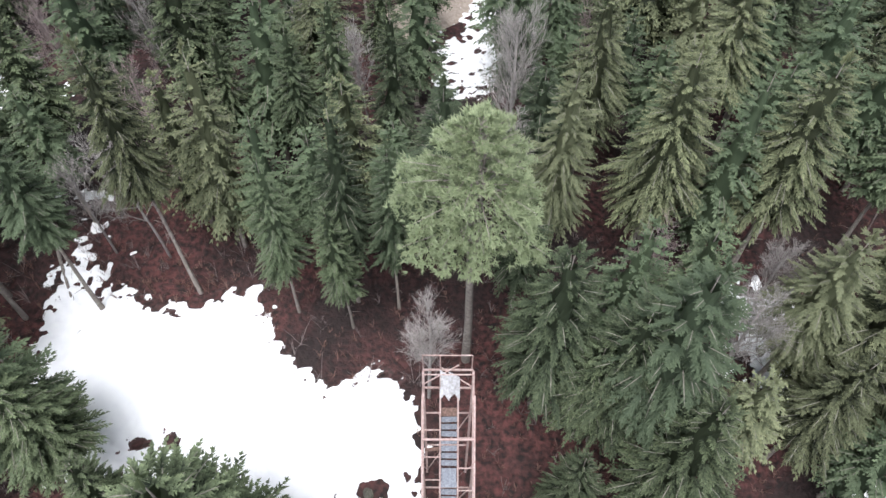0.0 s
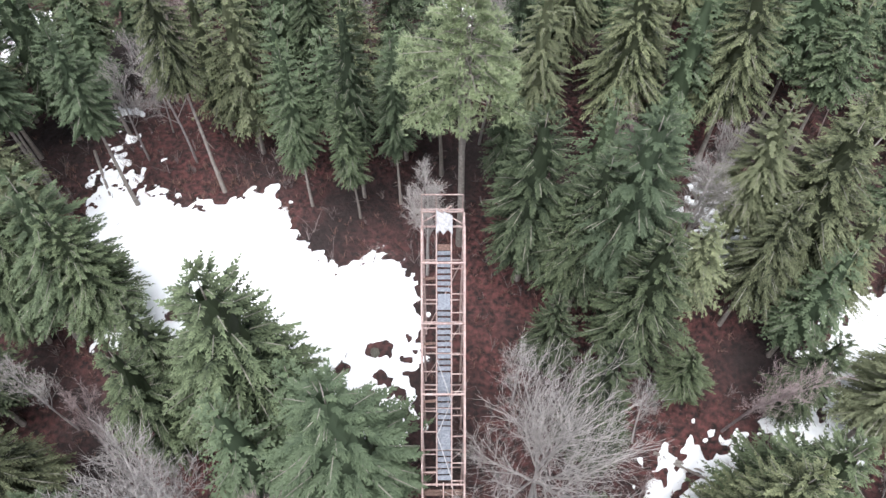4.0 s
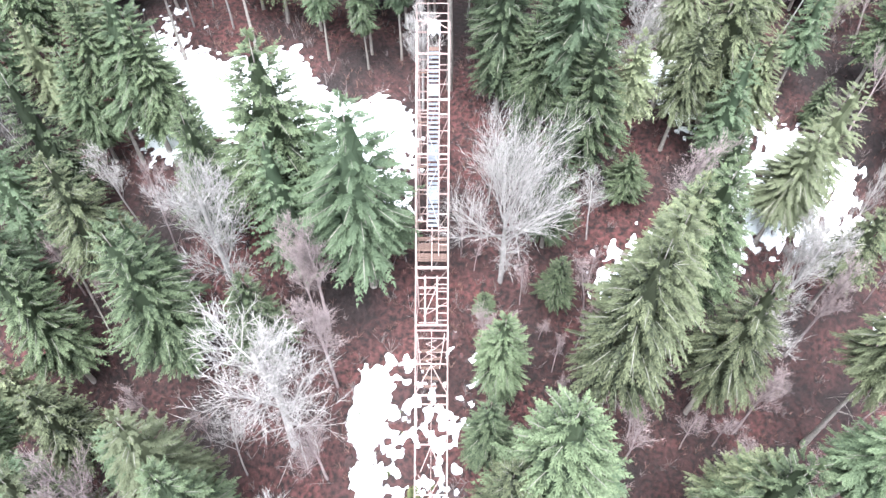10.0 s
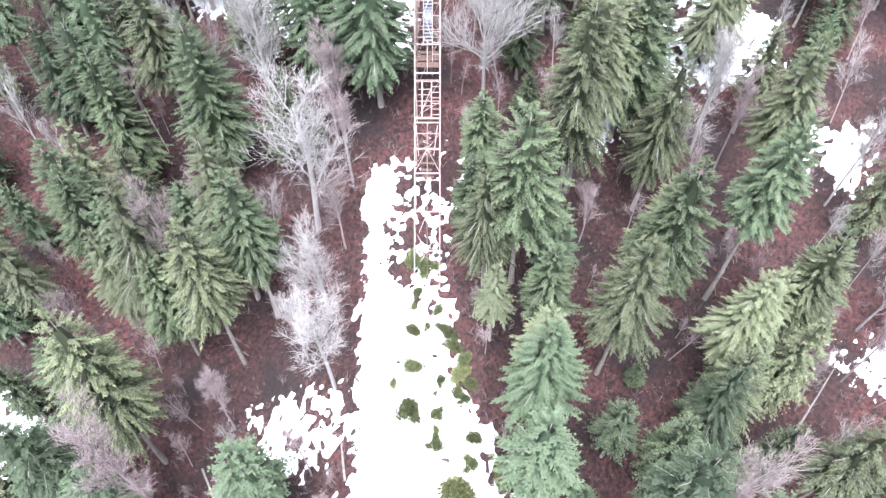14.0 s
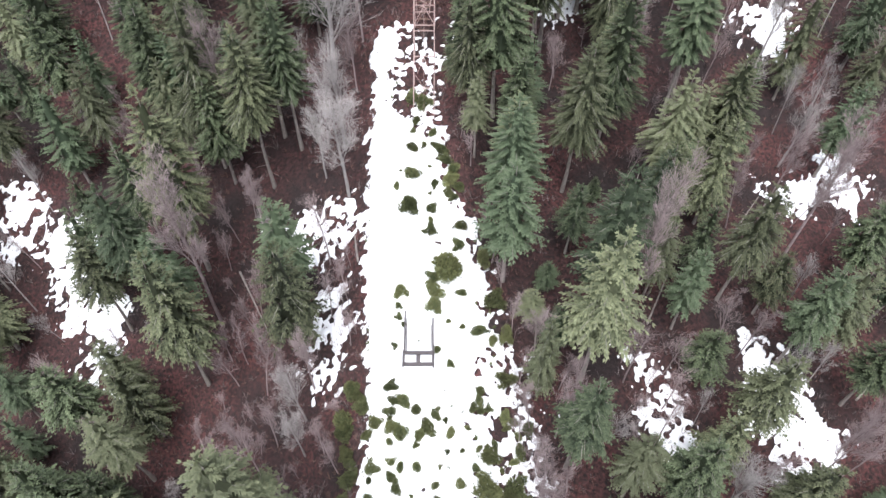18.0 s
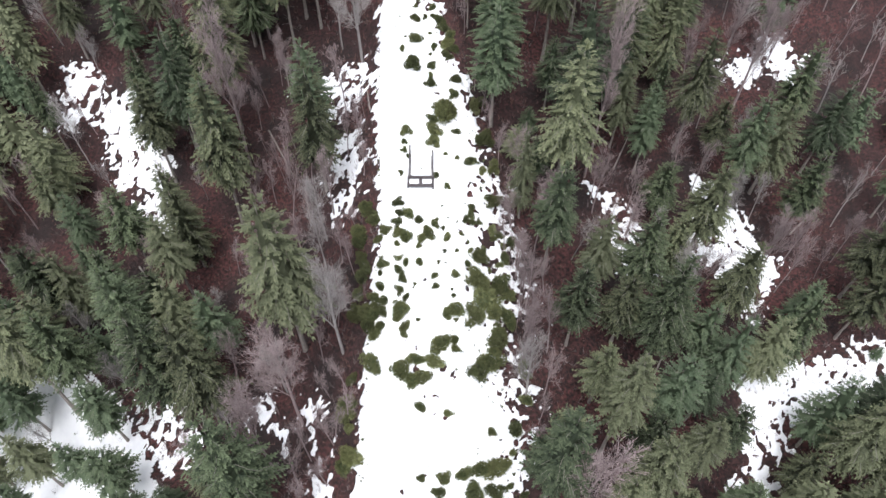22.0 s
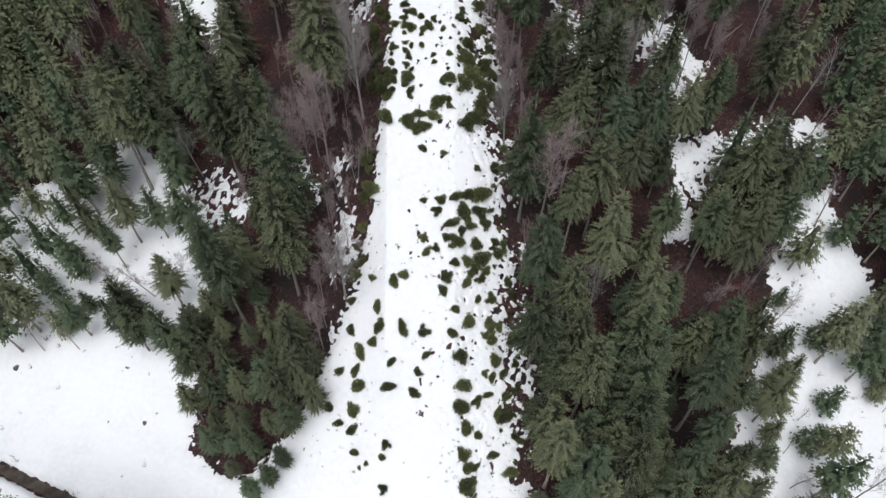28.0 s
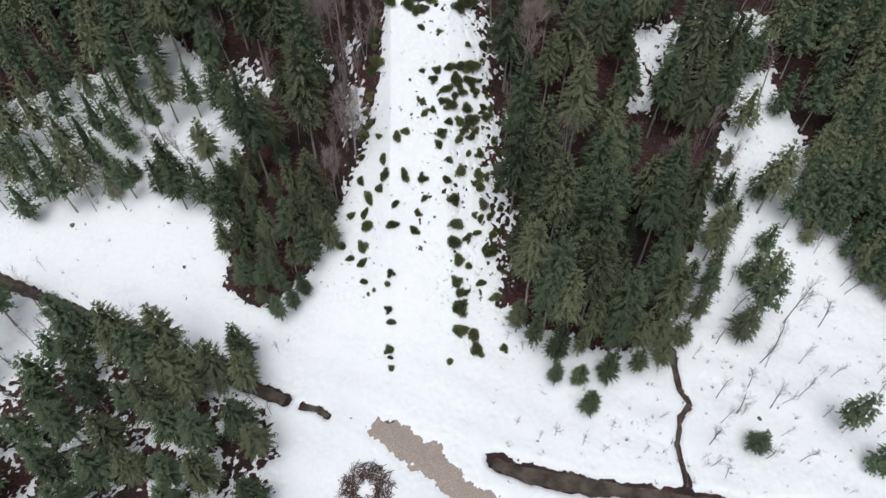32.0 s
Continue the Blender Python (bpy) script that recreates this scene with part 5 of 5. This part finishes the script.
bush(9.1, -47.7, 0.8); bush(5.5, -46.8, 0.4); bush(3.7, -46.0, 0.4); bush(-2.3, -42.4, 0.9); bush(-2.5, -44.3, 0.7); bush(-2.4, -45.7, 0.5)
bush(-1.8, -46.5, 0.5); bush(1.9, -42.4, 1.0); bush(2.0, -44.2, 1.1); bush(3.4, -40.3, 2.0); bush(1.8, -40.9, 1.0); bush(5.4, -42.7, 0.7)
bush(11.5, -56.6, 0.7); bush(10.8, -57.4, 0.6); bush(12.2, -58.0, 0.6); bush(12.3, -59.8, 0.8); bush(11.6, -61.0, 0.7); bush(10.0, -62.1, 0.4)
bush(3.6, -61.0, 0.4); bush(2.7, -62.5, 0.4); bush(-0.5, -65.6, 0.3); bush(-0.1, -70.3, 0.4); bush(-1.1, -27.8, 1.2); bush(-1.3, -31.9, 1.4)
bush(1.5, -32.3, 0.7); bush(1.5, -33.8, 0.5); bush(1.5, -35.2, 0.8); bush(5.3, -34.4, 1.0); bush(5.1, -36.9, 0.9); bush(3.6, -39.5, 1.9)
bush(1.9, -29.1, 0.7); bush(1.4, -30.3, 0.4); bush(-1.1, -23.9, 0.8); bush(0.5, -23.4, 0.5); bush(1.8, -23.5, 0.6); bush(1.3, -26.6, 0.4)
bush(-1.1, -21.4, 0.5); bush(-3.1, -29.3, 0.5); bush(-2.6, -27.3, 0.3); bush(-1.3, -16.0, 1.2); bush(0.1, -16.4, 1.2); bush(-0.6, -19.7, 0.7)
bush(1.6, -21.7, 0.7); bush(2.8, -24.2, 0.9); bush(3.5, -25.6, 0.9); bush(4.4, -26.9, 0.9); bush(4.0, -28.3, 0.9); bush(5.1, -29.3, 0.8)
bush(3.7, -30.3, 0.9); bush(4.5, -30.9, 0.8); bush(-8.4, -99.6, 0.9); bush(-4.6, -101.3, 1.1); bush(-2.8, -100.5, 1.1); bush(-7.3, -104.6, 1.2)
bush(-12.1, -102.1, 1.1); bush(-6.9, -107.8, 1.2); bush(-3.1, -108.3, 1.2); bush(0.4, -108.9, 1.2); bush(-12.3, -106.8, 1.1); bush(-8.2, -109.6, 1.1)
bush(-10.3, -110.5, 1.2); bush(-14.1, -112.9, 1.0); bush(-11.2, -113.1, 1.0); bush(-10.7, -115.4, 1.2); bush(-5.0, -113.0, 1.1); bush(-5.4, -116.4, 1.1)
bush(-1.2, -117.1, 1.1); bush(-0.4, -114.3, 0.8); bush(1.0, -112.0, 0.7); bush(-16.1, -117.8, 1.1); bush(-11.7, -118.9, 1.3); bush(-14.2, -120.5, 0.9)
bush(-11.8, -121.8, 1.1); bush(-11.3, -125.0, 1.1); bush(-10.5, -127.4, 0.5); bush(-5.9, -124.3, 1.0); bush(-6.5, -126.2, 0.7); bush(-6.1, -130.7, 0.9)
bush(0.3, -80.5, 0.8); bush(4.0, -81.2, 0.8); bush(3.5, -88.6, 0.9); bush(3.0, -90.1, 1.0); bush(0.5, -88.6, 0.6); bush(0.5, -94.5, 0.8)
bush(1.0, -96.7, 1.0); bush(2.7, -96.3, 0.8); bush(6.0, -88.2, 1.3); bush(8.3, -87.3, 1.3); bush(10.5, -86.8, 1.5); bush(7.4, -90.2, 1.5)
bush(10.0, -89.6, 1.5); bush(5.4, -92.2, 1.2); bush(8.4, -92.1, 1.2); bush(11.5, -91.1, 1.1); bush(4.5, -94.4, 1.1); bush(6.4, -95.2, 1.3)
bush(9.4, -94.9, 1.5); bush(10.4, -96.9, 1.5); bush(7.9, -98.0, 1.2); bush(13.5, -95.4, 1.1); bush(5.9, -98.5, 1.1); bush(4.4, -100.7, 1.3)
bush(3.9, -102.9, 1.0); bush(7.9, -101.1, 1.0); bush(10.4, -100.1, 1.0); bush(12.3, -102.8, 1.2); bush(5.9, -105.5, 1.0); bush(8.3, -107.0, 1.3)
bush(11.8, -106.9, 1.3); bush(13.4, -107.1, 1.0); bush(5.4, -109.0, 1.0); bush(6.8, -112.1, 1.7); bush(7.3, -115.9, 1.5); bush(6.8, -119.1, 1.7)
bush(7.7, -122.2, 1.3); bush(9.7, -123.0, 1.1); bush(7.2, -125.8, 1.7); bush(8.0, -127.8, 1.3); bush(12.7, -112.2, 1.3); bush(14.2, -113.7, 1.0)
bush(12.2, -109.0, 1.1); bush(9.7, -117.9, 1.1); bush(12.3, -125.6, 1.0); bush(15.4, -128.0, 1.1); bush(17.0, -123.4, 0.9); bush(13.1, -119.4, 1.1)
bush(14.6, -116.9, 1.1); bush(-5.7, -133.0, 1.1); bush(-5.9, -138.4, 1.0); bush(-5.7, -139.9, 0.7); bush(-5.4, -142.0, 0.7); bush(-9.3, -126.9, 0.6)
bush(7.8, -130.4, 1.6); bush(7.7, -134.6, 1.5); bush(10.5, -135.4, 1.4); bush(11.2, -138.3, 1.6); bush(5.8, -140.8, 0.7); bush(16.6, -137.7, 1.2)
bush(9.0, -127.6, 1.0); bush(14.4, -120.0, 1.4)


def scatter(count, x0, x1, y0, y1, sizes, most=99.0, least=-1.6, gap=0.62):
    """Bushes strewn over a stretch of the hill, between so many metres inside its edge."""
    n = 0
    for _ in range(count * 40):
        x, y = rng.uniform(x0, x1), rng.uniform(y0, y1)
        d = depth_in(x, y, SLOPE)
        if n >= count or not least < d < most or any((x - a) ** 2 + (y - b) ** 2 < (gap * r) ** 2 for a, b, r in BUSH_AT):
            continue
        bush(x, y, rng.choice(sizes), rng.choice((1.0, 1.15, 1.4)))
        n += 1


scatter(20, 6.0, 16, -112, -82, (0.5, 0.7, 0.9), gap=1.0)
scatter(26, -14, -6, -100, -52, (0.8, 1.0, 1.3, 1.6), 0.3, -2.6)
scatter(14, 5, 15, -84, -30, (0.9, 1.2, 1.5), 0.9, -2.2)
scatter(10, 7, 17, -134, -110, (0.5, 0.7, 0.9), gap=1.0)


# thin bare saplings along the edges of the open hill
for x, y, tall in ((12.5, -52, 7), (13.2, -55, 8), (12.8, -58.5, 7), (13.6, -62, 9), (14.0, -66, 8), (13.8, -70, 7), (14.5, -74, 9), (8.0, -35, 6), (9.0, -38, 7), (10.2, -42, 6), (11.5, -46, 7), (-9, -38, 5),
                   (-9.5, -43, 6), (-9, -48, 7), (-9.6, -56, 6), (-9.4, -62, 7), (-10, -68, 8), (-10.5, -77, 8), (-11.5, -83, 9), (-12.5, -88, 9), (-13.5, -94, 9), (-15.5, -99, 8), (-17, -105, 9), (-18.5, -110, 8), (5.5, -22, 5), (6.5, -26, 6), (52, -128, 6), (58, -137, 7), (63, -130, 8), (70, -138, 9), (62, -146, 6), (66, -150, 8), (71, -148, 7), (56, -148, 7), (59, -151, 8), (74, -141, 7),
                   (80, -133, 8), (25, -155, 5), (18, -153, 4), (33, -158, 4), (44, -152, 4), (47, -134, 5), (-70, -136, 7), (-30, -149, 6), (17, -136, 4), (20, -138, 4), (26, -142, 4), (-72, -100, 8), (-66, -104, 8)):
    bare(x + rng.uniform(-0.5, 0.5), y, height(x, y) + tall * 1.1, rng.uniform(1.0, 1.4), rng.choice((1, 3, 4)), (rng.uniform(-5, 5), rng.uniform(-5, 5)), True)


THIN = LANES[2:]
n = 0
for _ in range(2500):  # bare reddish young growth in the lanes of open litter
    x, y = rng.uniform(-45, 42), rng.uniform(-112, 10)
    if n >= 75 or depth_in(x, y, THIN) < 0.0 or any((x - a) ** 2 + (y - b) ** 2 < 5.5 for a, b in STANDING):
        continue
    n += 1
    bare(x, y, height(x, y) + rng.uniform(3.5, 9.5), rng.uniform(1.0, 1.5), rng.choice((1, 3, 4)), (rng.uniform(-8, 8), rng.uniform(-8, 8)), True)
n = 0
for _ in range(900):  # bare saplings strewn over the snowy meadow beside the side brook
    x, y = rng.uniform(50, 96), rng.uniform(-166, -112)
    if n >= 48 or depth_in(x, y, WHITE) < 1.5 or abs(x - 48.5) < 2 or way_off(np.array(x), np.array(y), BROOK_EAST) < 3:
        continue
    n += 1
    bare(x, y, height(x, y) + rng.uniform(2.5, 7), rng.uniform(0.9, 1.4), rng.choice((1, 3, 4)), (rng.uniform(-9, 9), rng.uniform(-9, 9)), True)


gather(GATHERED, "outer_wood", "dense dark firs and bare trees of the outer wood", "wood")


def stuff(name, verts, faces, material, label, category):
    return tagged(new(name, mesh_of(name, verts, faces, material)), label, category, kind="stuff")


# small tufts poking out of the snow
sv, sf, st = [], [], []
for i in range(5200):
    if i < 3200:
        x, y = rng.uniform(-22, 17), rng.uniform(-140, -8)
        if depth_in(x, y, SLOPE) < 0.2 or (-6 < x < 3 and rng.random() < 0.75):
            continue
    else:
        x, y = rng.uniform(-100, 100), rng.uniform(-160, -62)
        if depth_in(x, y, WHITE) < 0.5 or (x < 15 and y < -112 and rng.random() < 0.9):
            continue
    z, r = height(x, y) + 0.12, rng.choice((0.1, 0.14, 0.2, 0.28, 0.4))
    for _ in range(14):
        a, b = rng.uniform(0, 6.28), len(sv)
        o = Vector((math.cos(a) * r * rng.uniform(0.3, 1), math.sin(a) * r * rng.uniform(0.3, 1), r * rng.uniform(0.5, 1.3)))
        q = Vector((-math.sin(a), math.cos(a), 0)) * r * 0.3
        sv += [(x - q.x, y - q.y, z), (x + q.x, y + q.y, z), (x + o.x, y + o.y, z + o.z)]
        sf.append((b, b + 1, b + 2))
        st += [0, 0, 0.5]
tufts = leafy("tuft_cover", sv, sf, st, [0] * len(sf), JUNIPER)
tagged(new("tuft_cover", tufts), "small olive tufts and seedlings poking through the snow", "tufts", kind="stuff")

# bare undergrowth on the wood floor: low reddish stems, thickest beside the open hill, and taller grey brush
for many, tone, low, high, name, label in ((15000, BRIAR, 0.4, 1.4, "undergrowth", "bare reddish-brown undergrowth on the leaf litter"), (5000, BRUSH, 0.8, 2.6, "brush", "thin grey leafless brush on the wood floor")):
    sv, sf = [], []
    for _ in range(many):
        x, y = rng.uniform(-75, 75), rng.uniform(-135, 45)
        d = depth_in(x, y, BRIGHT)
        if d > -0.2 or (d < -4 and rng.random() < 0.35):
            continue
        z, tall = height(x, y), rng.uniform(low, high if d > -5 else high * 0.7)
        for _ in range(7):
            a, b, q = rng.uniform(0, 6.28), len(sv), rng.uniform(0.2, 0.75) * tall
            px, py = -math.sin(a) * 0.017, math.cos(a) * 0.017
            ex, ey, ez = x + math.cos(a) * q, y + math.sin(a) * q, z + tall * rng.uniform(0.5, 1.0)
            mx, my, mz = (x + ex) / 2, (y + ey) / 2, z + (ez - z) * 0.62
            sv += [(x - px, y - py, z), (x + px, y + py, z), (mx + px, my + py, mz), (mx - px, my - py, mz), (ex, ey, ez), (mx + q * 0.5 * math.sin(a * 3), my + q * 0.5 * math.cos(a * 3), ez)]
            sf += [(b, b + 1, b + 2, b + 3), (b + 3, b + 2, b + 4), (b + 3, b + 2, b + 5)]
    stuff(name, sv, sf, tone, label, name)

sv, sf = [], []
for _ in range(1500):
    x, y = rng.uniform(-100, 104), rng.uniform(-168, -66)
    if depth_in(x, y, WHITE) < 1.0 or (-26 < x < 14) or (x < 0 and y < -104 and rng.random() < 0.8) or noise2(np.array(x), np.array(y), 9.0, 21) < 0.42:
        continue
    z, tall = height(x, y) + 0.1, rng.uniform(0.4, 2.4)
    for _ in range(9):
        a, b, q = rng.uniform(0, 6.28), len(sv), rng.uniform(0.15, 0.6) * tall
        px, py = -math.sin(a) * 0.02, math.cos(a) * 0.02
        ex, ey, ez = x + math.cos(a) * q, y + math.sin(a) * q, z + tall * rng.uniform(0.5, 1.0)
        sv += [(x - px, y - py, z), (x + px, y + py, z), (ex, ey, ez), (x + q * 0.6 * math.cos(a + 0.7), y + q * 0.6 * math.sin(a + 0.7), ez)]
        sf += [(b, b + 1, b + 2), (b, b + 1, b + 3)]
stuff("snow_brush", sv, sf, STICK, "thin dark twigs standing out of the valley snow", "brush")

# ---- water, road, heaps ----
def ribbon(name, line, wide, lift, material, step=1.0):
    pts = []
    for (ax, ay), (bx, by) in zip(line, line[1:]):
        k = max(1, int(math.hypot(bx - ax, by - ay) / step))
        pts += [(ax + (bx - ax) * i / k, ay + (by - ay) * i / k) for i in range(k)]
    pts.append(line[-1])
    verts, faces = [], []
    for i, (x, y) in enumerate(pts):
        a, b = pts[max(i - 1, 0)], pts[min(i + 1, len(pts) - 1)]
        dx, dy = b[0] - a[0], b[1] - a[1]
        ln = math.hypot(dx, dy)
        z = height(x, y) + lift
        verts += [(x - dy / ln * wide, y + dx / ln * wide, z), (x + dy / ln * wide, y - dx / ln * wide, z)]
        if i:
            faces.append((2 * i - 2, 2 * i - 1, 2 * i + 1, 2 * i))
    return tagged(new(name, mesh_of(name, verts, faces, material, True)), "", "", kind="structure")


for line, wide, lift in ((BROOK, 1.8, 0.35), (BROOK_END, 1.0, 0.3), (BROOK_EAST, 2.3, 0.35), (SIDE_BROOK, 0.9, 0.25)):
    tagged(ribbon("water", line, wide, lift, WATER), "dark brown brook between snow banks", "brook")
road = grid(np.arange(-14, 30.1, 0.7), np.arange(-176, -148, 0.7), lambda x, y: 0.05 + bumps(x, y), lambda x, y: inside(x, y, TRACK) > -3.0, "road", GRAVEL)
tagged(road, "brown gravel forest road bared by the thaw", "road", kind="structure")
UPPER_TRACK = [(-6, 63), (0, 65), (3, 69), (5, 80), (-1, 80), (-2, 73), (-7, 69)]
upper = grid(np.arange(-10, 8.1, 0.7), np.arange(60, 82, 0.7), lambda x, y: 0.02 + np.clip(inside(x, y, UPPER_TRACK), -1, 1) * 0.35, lambda x, y: inside(x, y, UPPER_TRACK) > -1.0, "road", GRAVEL)
tagged(upper, "brown gravel track on the plateau beside snow", "road", kind="structure")

sv, sf = [], []
for _ in range(620):  # a ring of brushwood with snow in its middle
    a = rng.uniform(0, 6.28)
    d = rng.uniform(1.7, 4.6)
    x, y = -8.9 + d * math.cos(a), -164.6 + d * math.sin(a)
    z, b, ln = height(x, y) + rng.uniform(0.1, 1.0), rng.uniform(0, 6.28), rng.uniform(0.5, 1.3)
    tube(sv, sf, [(x - ln * math.cos(b), y - ln * math.sin(b), z - 0.15), (x + ln * math.cos(b), y + ln * math.sin(b), z + rng.uniform(-0.2, 0.5))], [0.07, 0.03], 4)
stuff("brushwood_heap", sv, sf, STICK, "heap of dark cut brushwood with snow in its middle", "brushwood heap")


def stone_mesh(seed):
    r = random.Random(seed)
    bm = bmesh.new()
    bmesh.ops.create_icosphere(bm, subdivisions=2, radius=1)
    for v in bm.verts:
        v.co *= 1 + 0.35 * noise.noise(v.co * 1.3 + Vector((seed, 0, 0)))
        v.co.z *= 0.6
    me = bpy.data.meshes.new("stone")
    bm.to_mesh(me)
    bm.free()
    me.materials.append(STONE)
    return me


STONES = [stone_mesh(i) for i in range(4)]
for x, y, r in ((-5.4, 15.5, 0.5), (-58, -117, 0.5), (-51, -117.5, 0.6), (-49.5, -114.5, 0.35), (-78, -107, 0.8), (63, -152, 0.7),
                (71, -118, 0.5), (75, -128, 0.4), (-46, -108, 0.5), (-62, -80, 0.5), (-58, -84, 0.4), (-66, -86, 0.5), (-52, -88, 0.4), (-70, -92, 0.6), (58, -132, 0.5), (66, -135, 0.4), (-20, -150, 0.5), (-14, -148, 0.4)):
    ob = new("stone", STONES[rng.randrange(4)])
    ob.matrix_world = pose(x, y, height(x, y) + 0.12 * r, 0, 0, rng.uniform(0, 360)) @ Matrix.Diagonal((r, r * rng.uniform(0.6, 1), r, 1))
    tagged(ob, "dark mossy boulder showing through the snow", "boulder", "boulders in the snow")


def log(x, y, ln, turn, thick=0.16, rise=0.0):
    verts, faces = [], []
    c, s = math.cos(radians(turn)), math.sin(radians(turn))
    pts = []
    for i in range(6):
        px, py = x + c * ln * i / 5, y + s * ln * i / 5
        pts.append((px, py, height(px, py) + thick * 0.9 + rise * i / 5))
    tube(verts, faces, pts, [thick * (1 - 0.12 * i) for i in range(6)], 7)
    for i in (2, 3, 4):
        px, py, pz = pts[i]
        a = rng.uniform(0, 6.28)
        tube(verts, faces, [(px, py, pz), (px + 0.7 * math.cos(a), py + 0.7 * math.sin(a), pz + 0.5)], [0.04, 0.012], 4)
    faces += [tuple(range(6, -1, -1)), tuple(range(35, 42))]
    tagged(new("fallen_log", mesh_of("fallen_log", verts, faces, BARK, True)), "grey fallen trunk lying on the wood floor", "fallen log", "fallen trunks")


for x, y, ln, turn in ((18, 8.5, 9, -18), (19, 8.0, 8, -22), (-34, 36, 11, -62), (-38, 8, 9, -55), (-26, -34, 10, -60), (31, -42, 8, 62), (44, -30, 9, 50), (-48, -52, 9, -50), (60, -50, 8, 40),
                       (-52, -72, 8, -70), (-46, -88, 7, -60), (34, -74, 8, 60), (68, -112, 9, 50), (-8, -38, 4, 100), (-60, -96, 6, -45), (76, -122, 7, 60)):
    log(x, y, ln, turn)
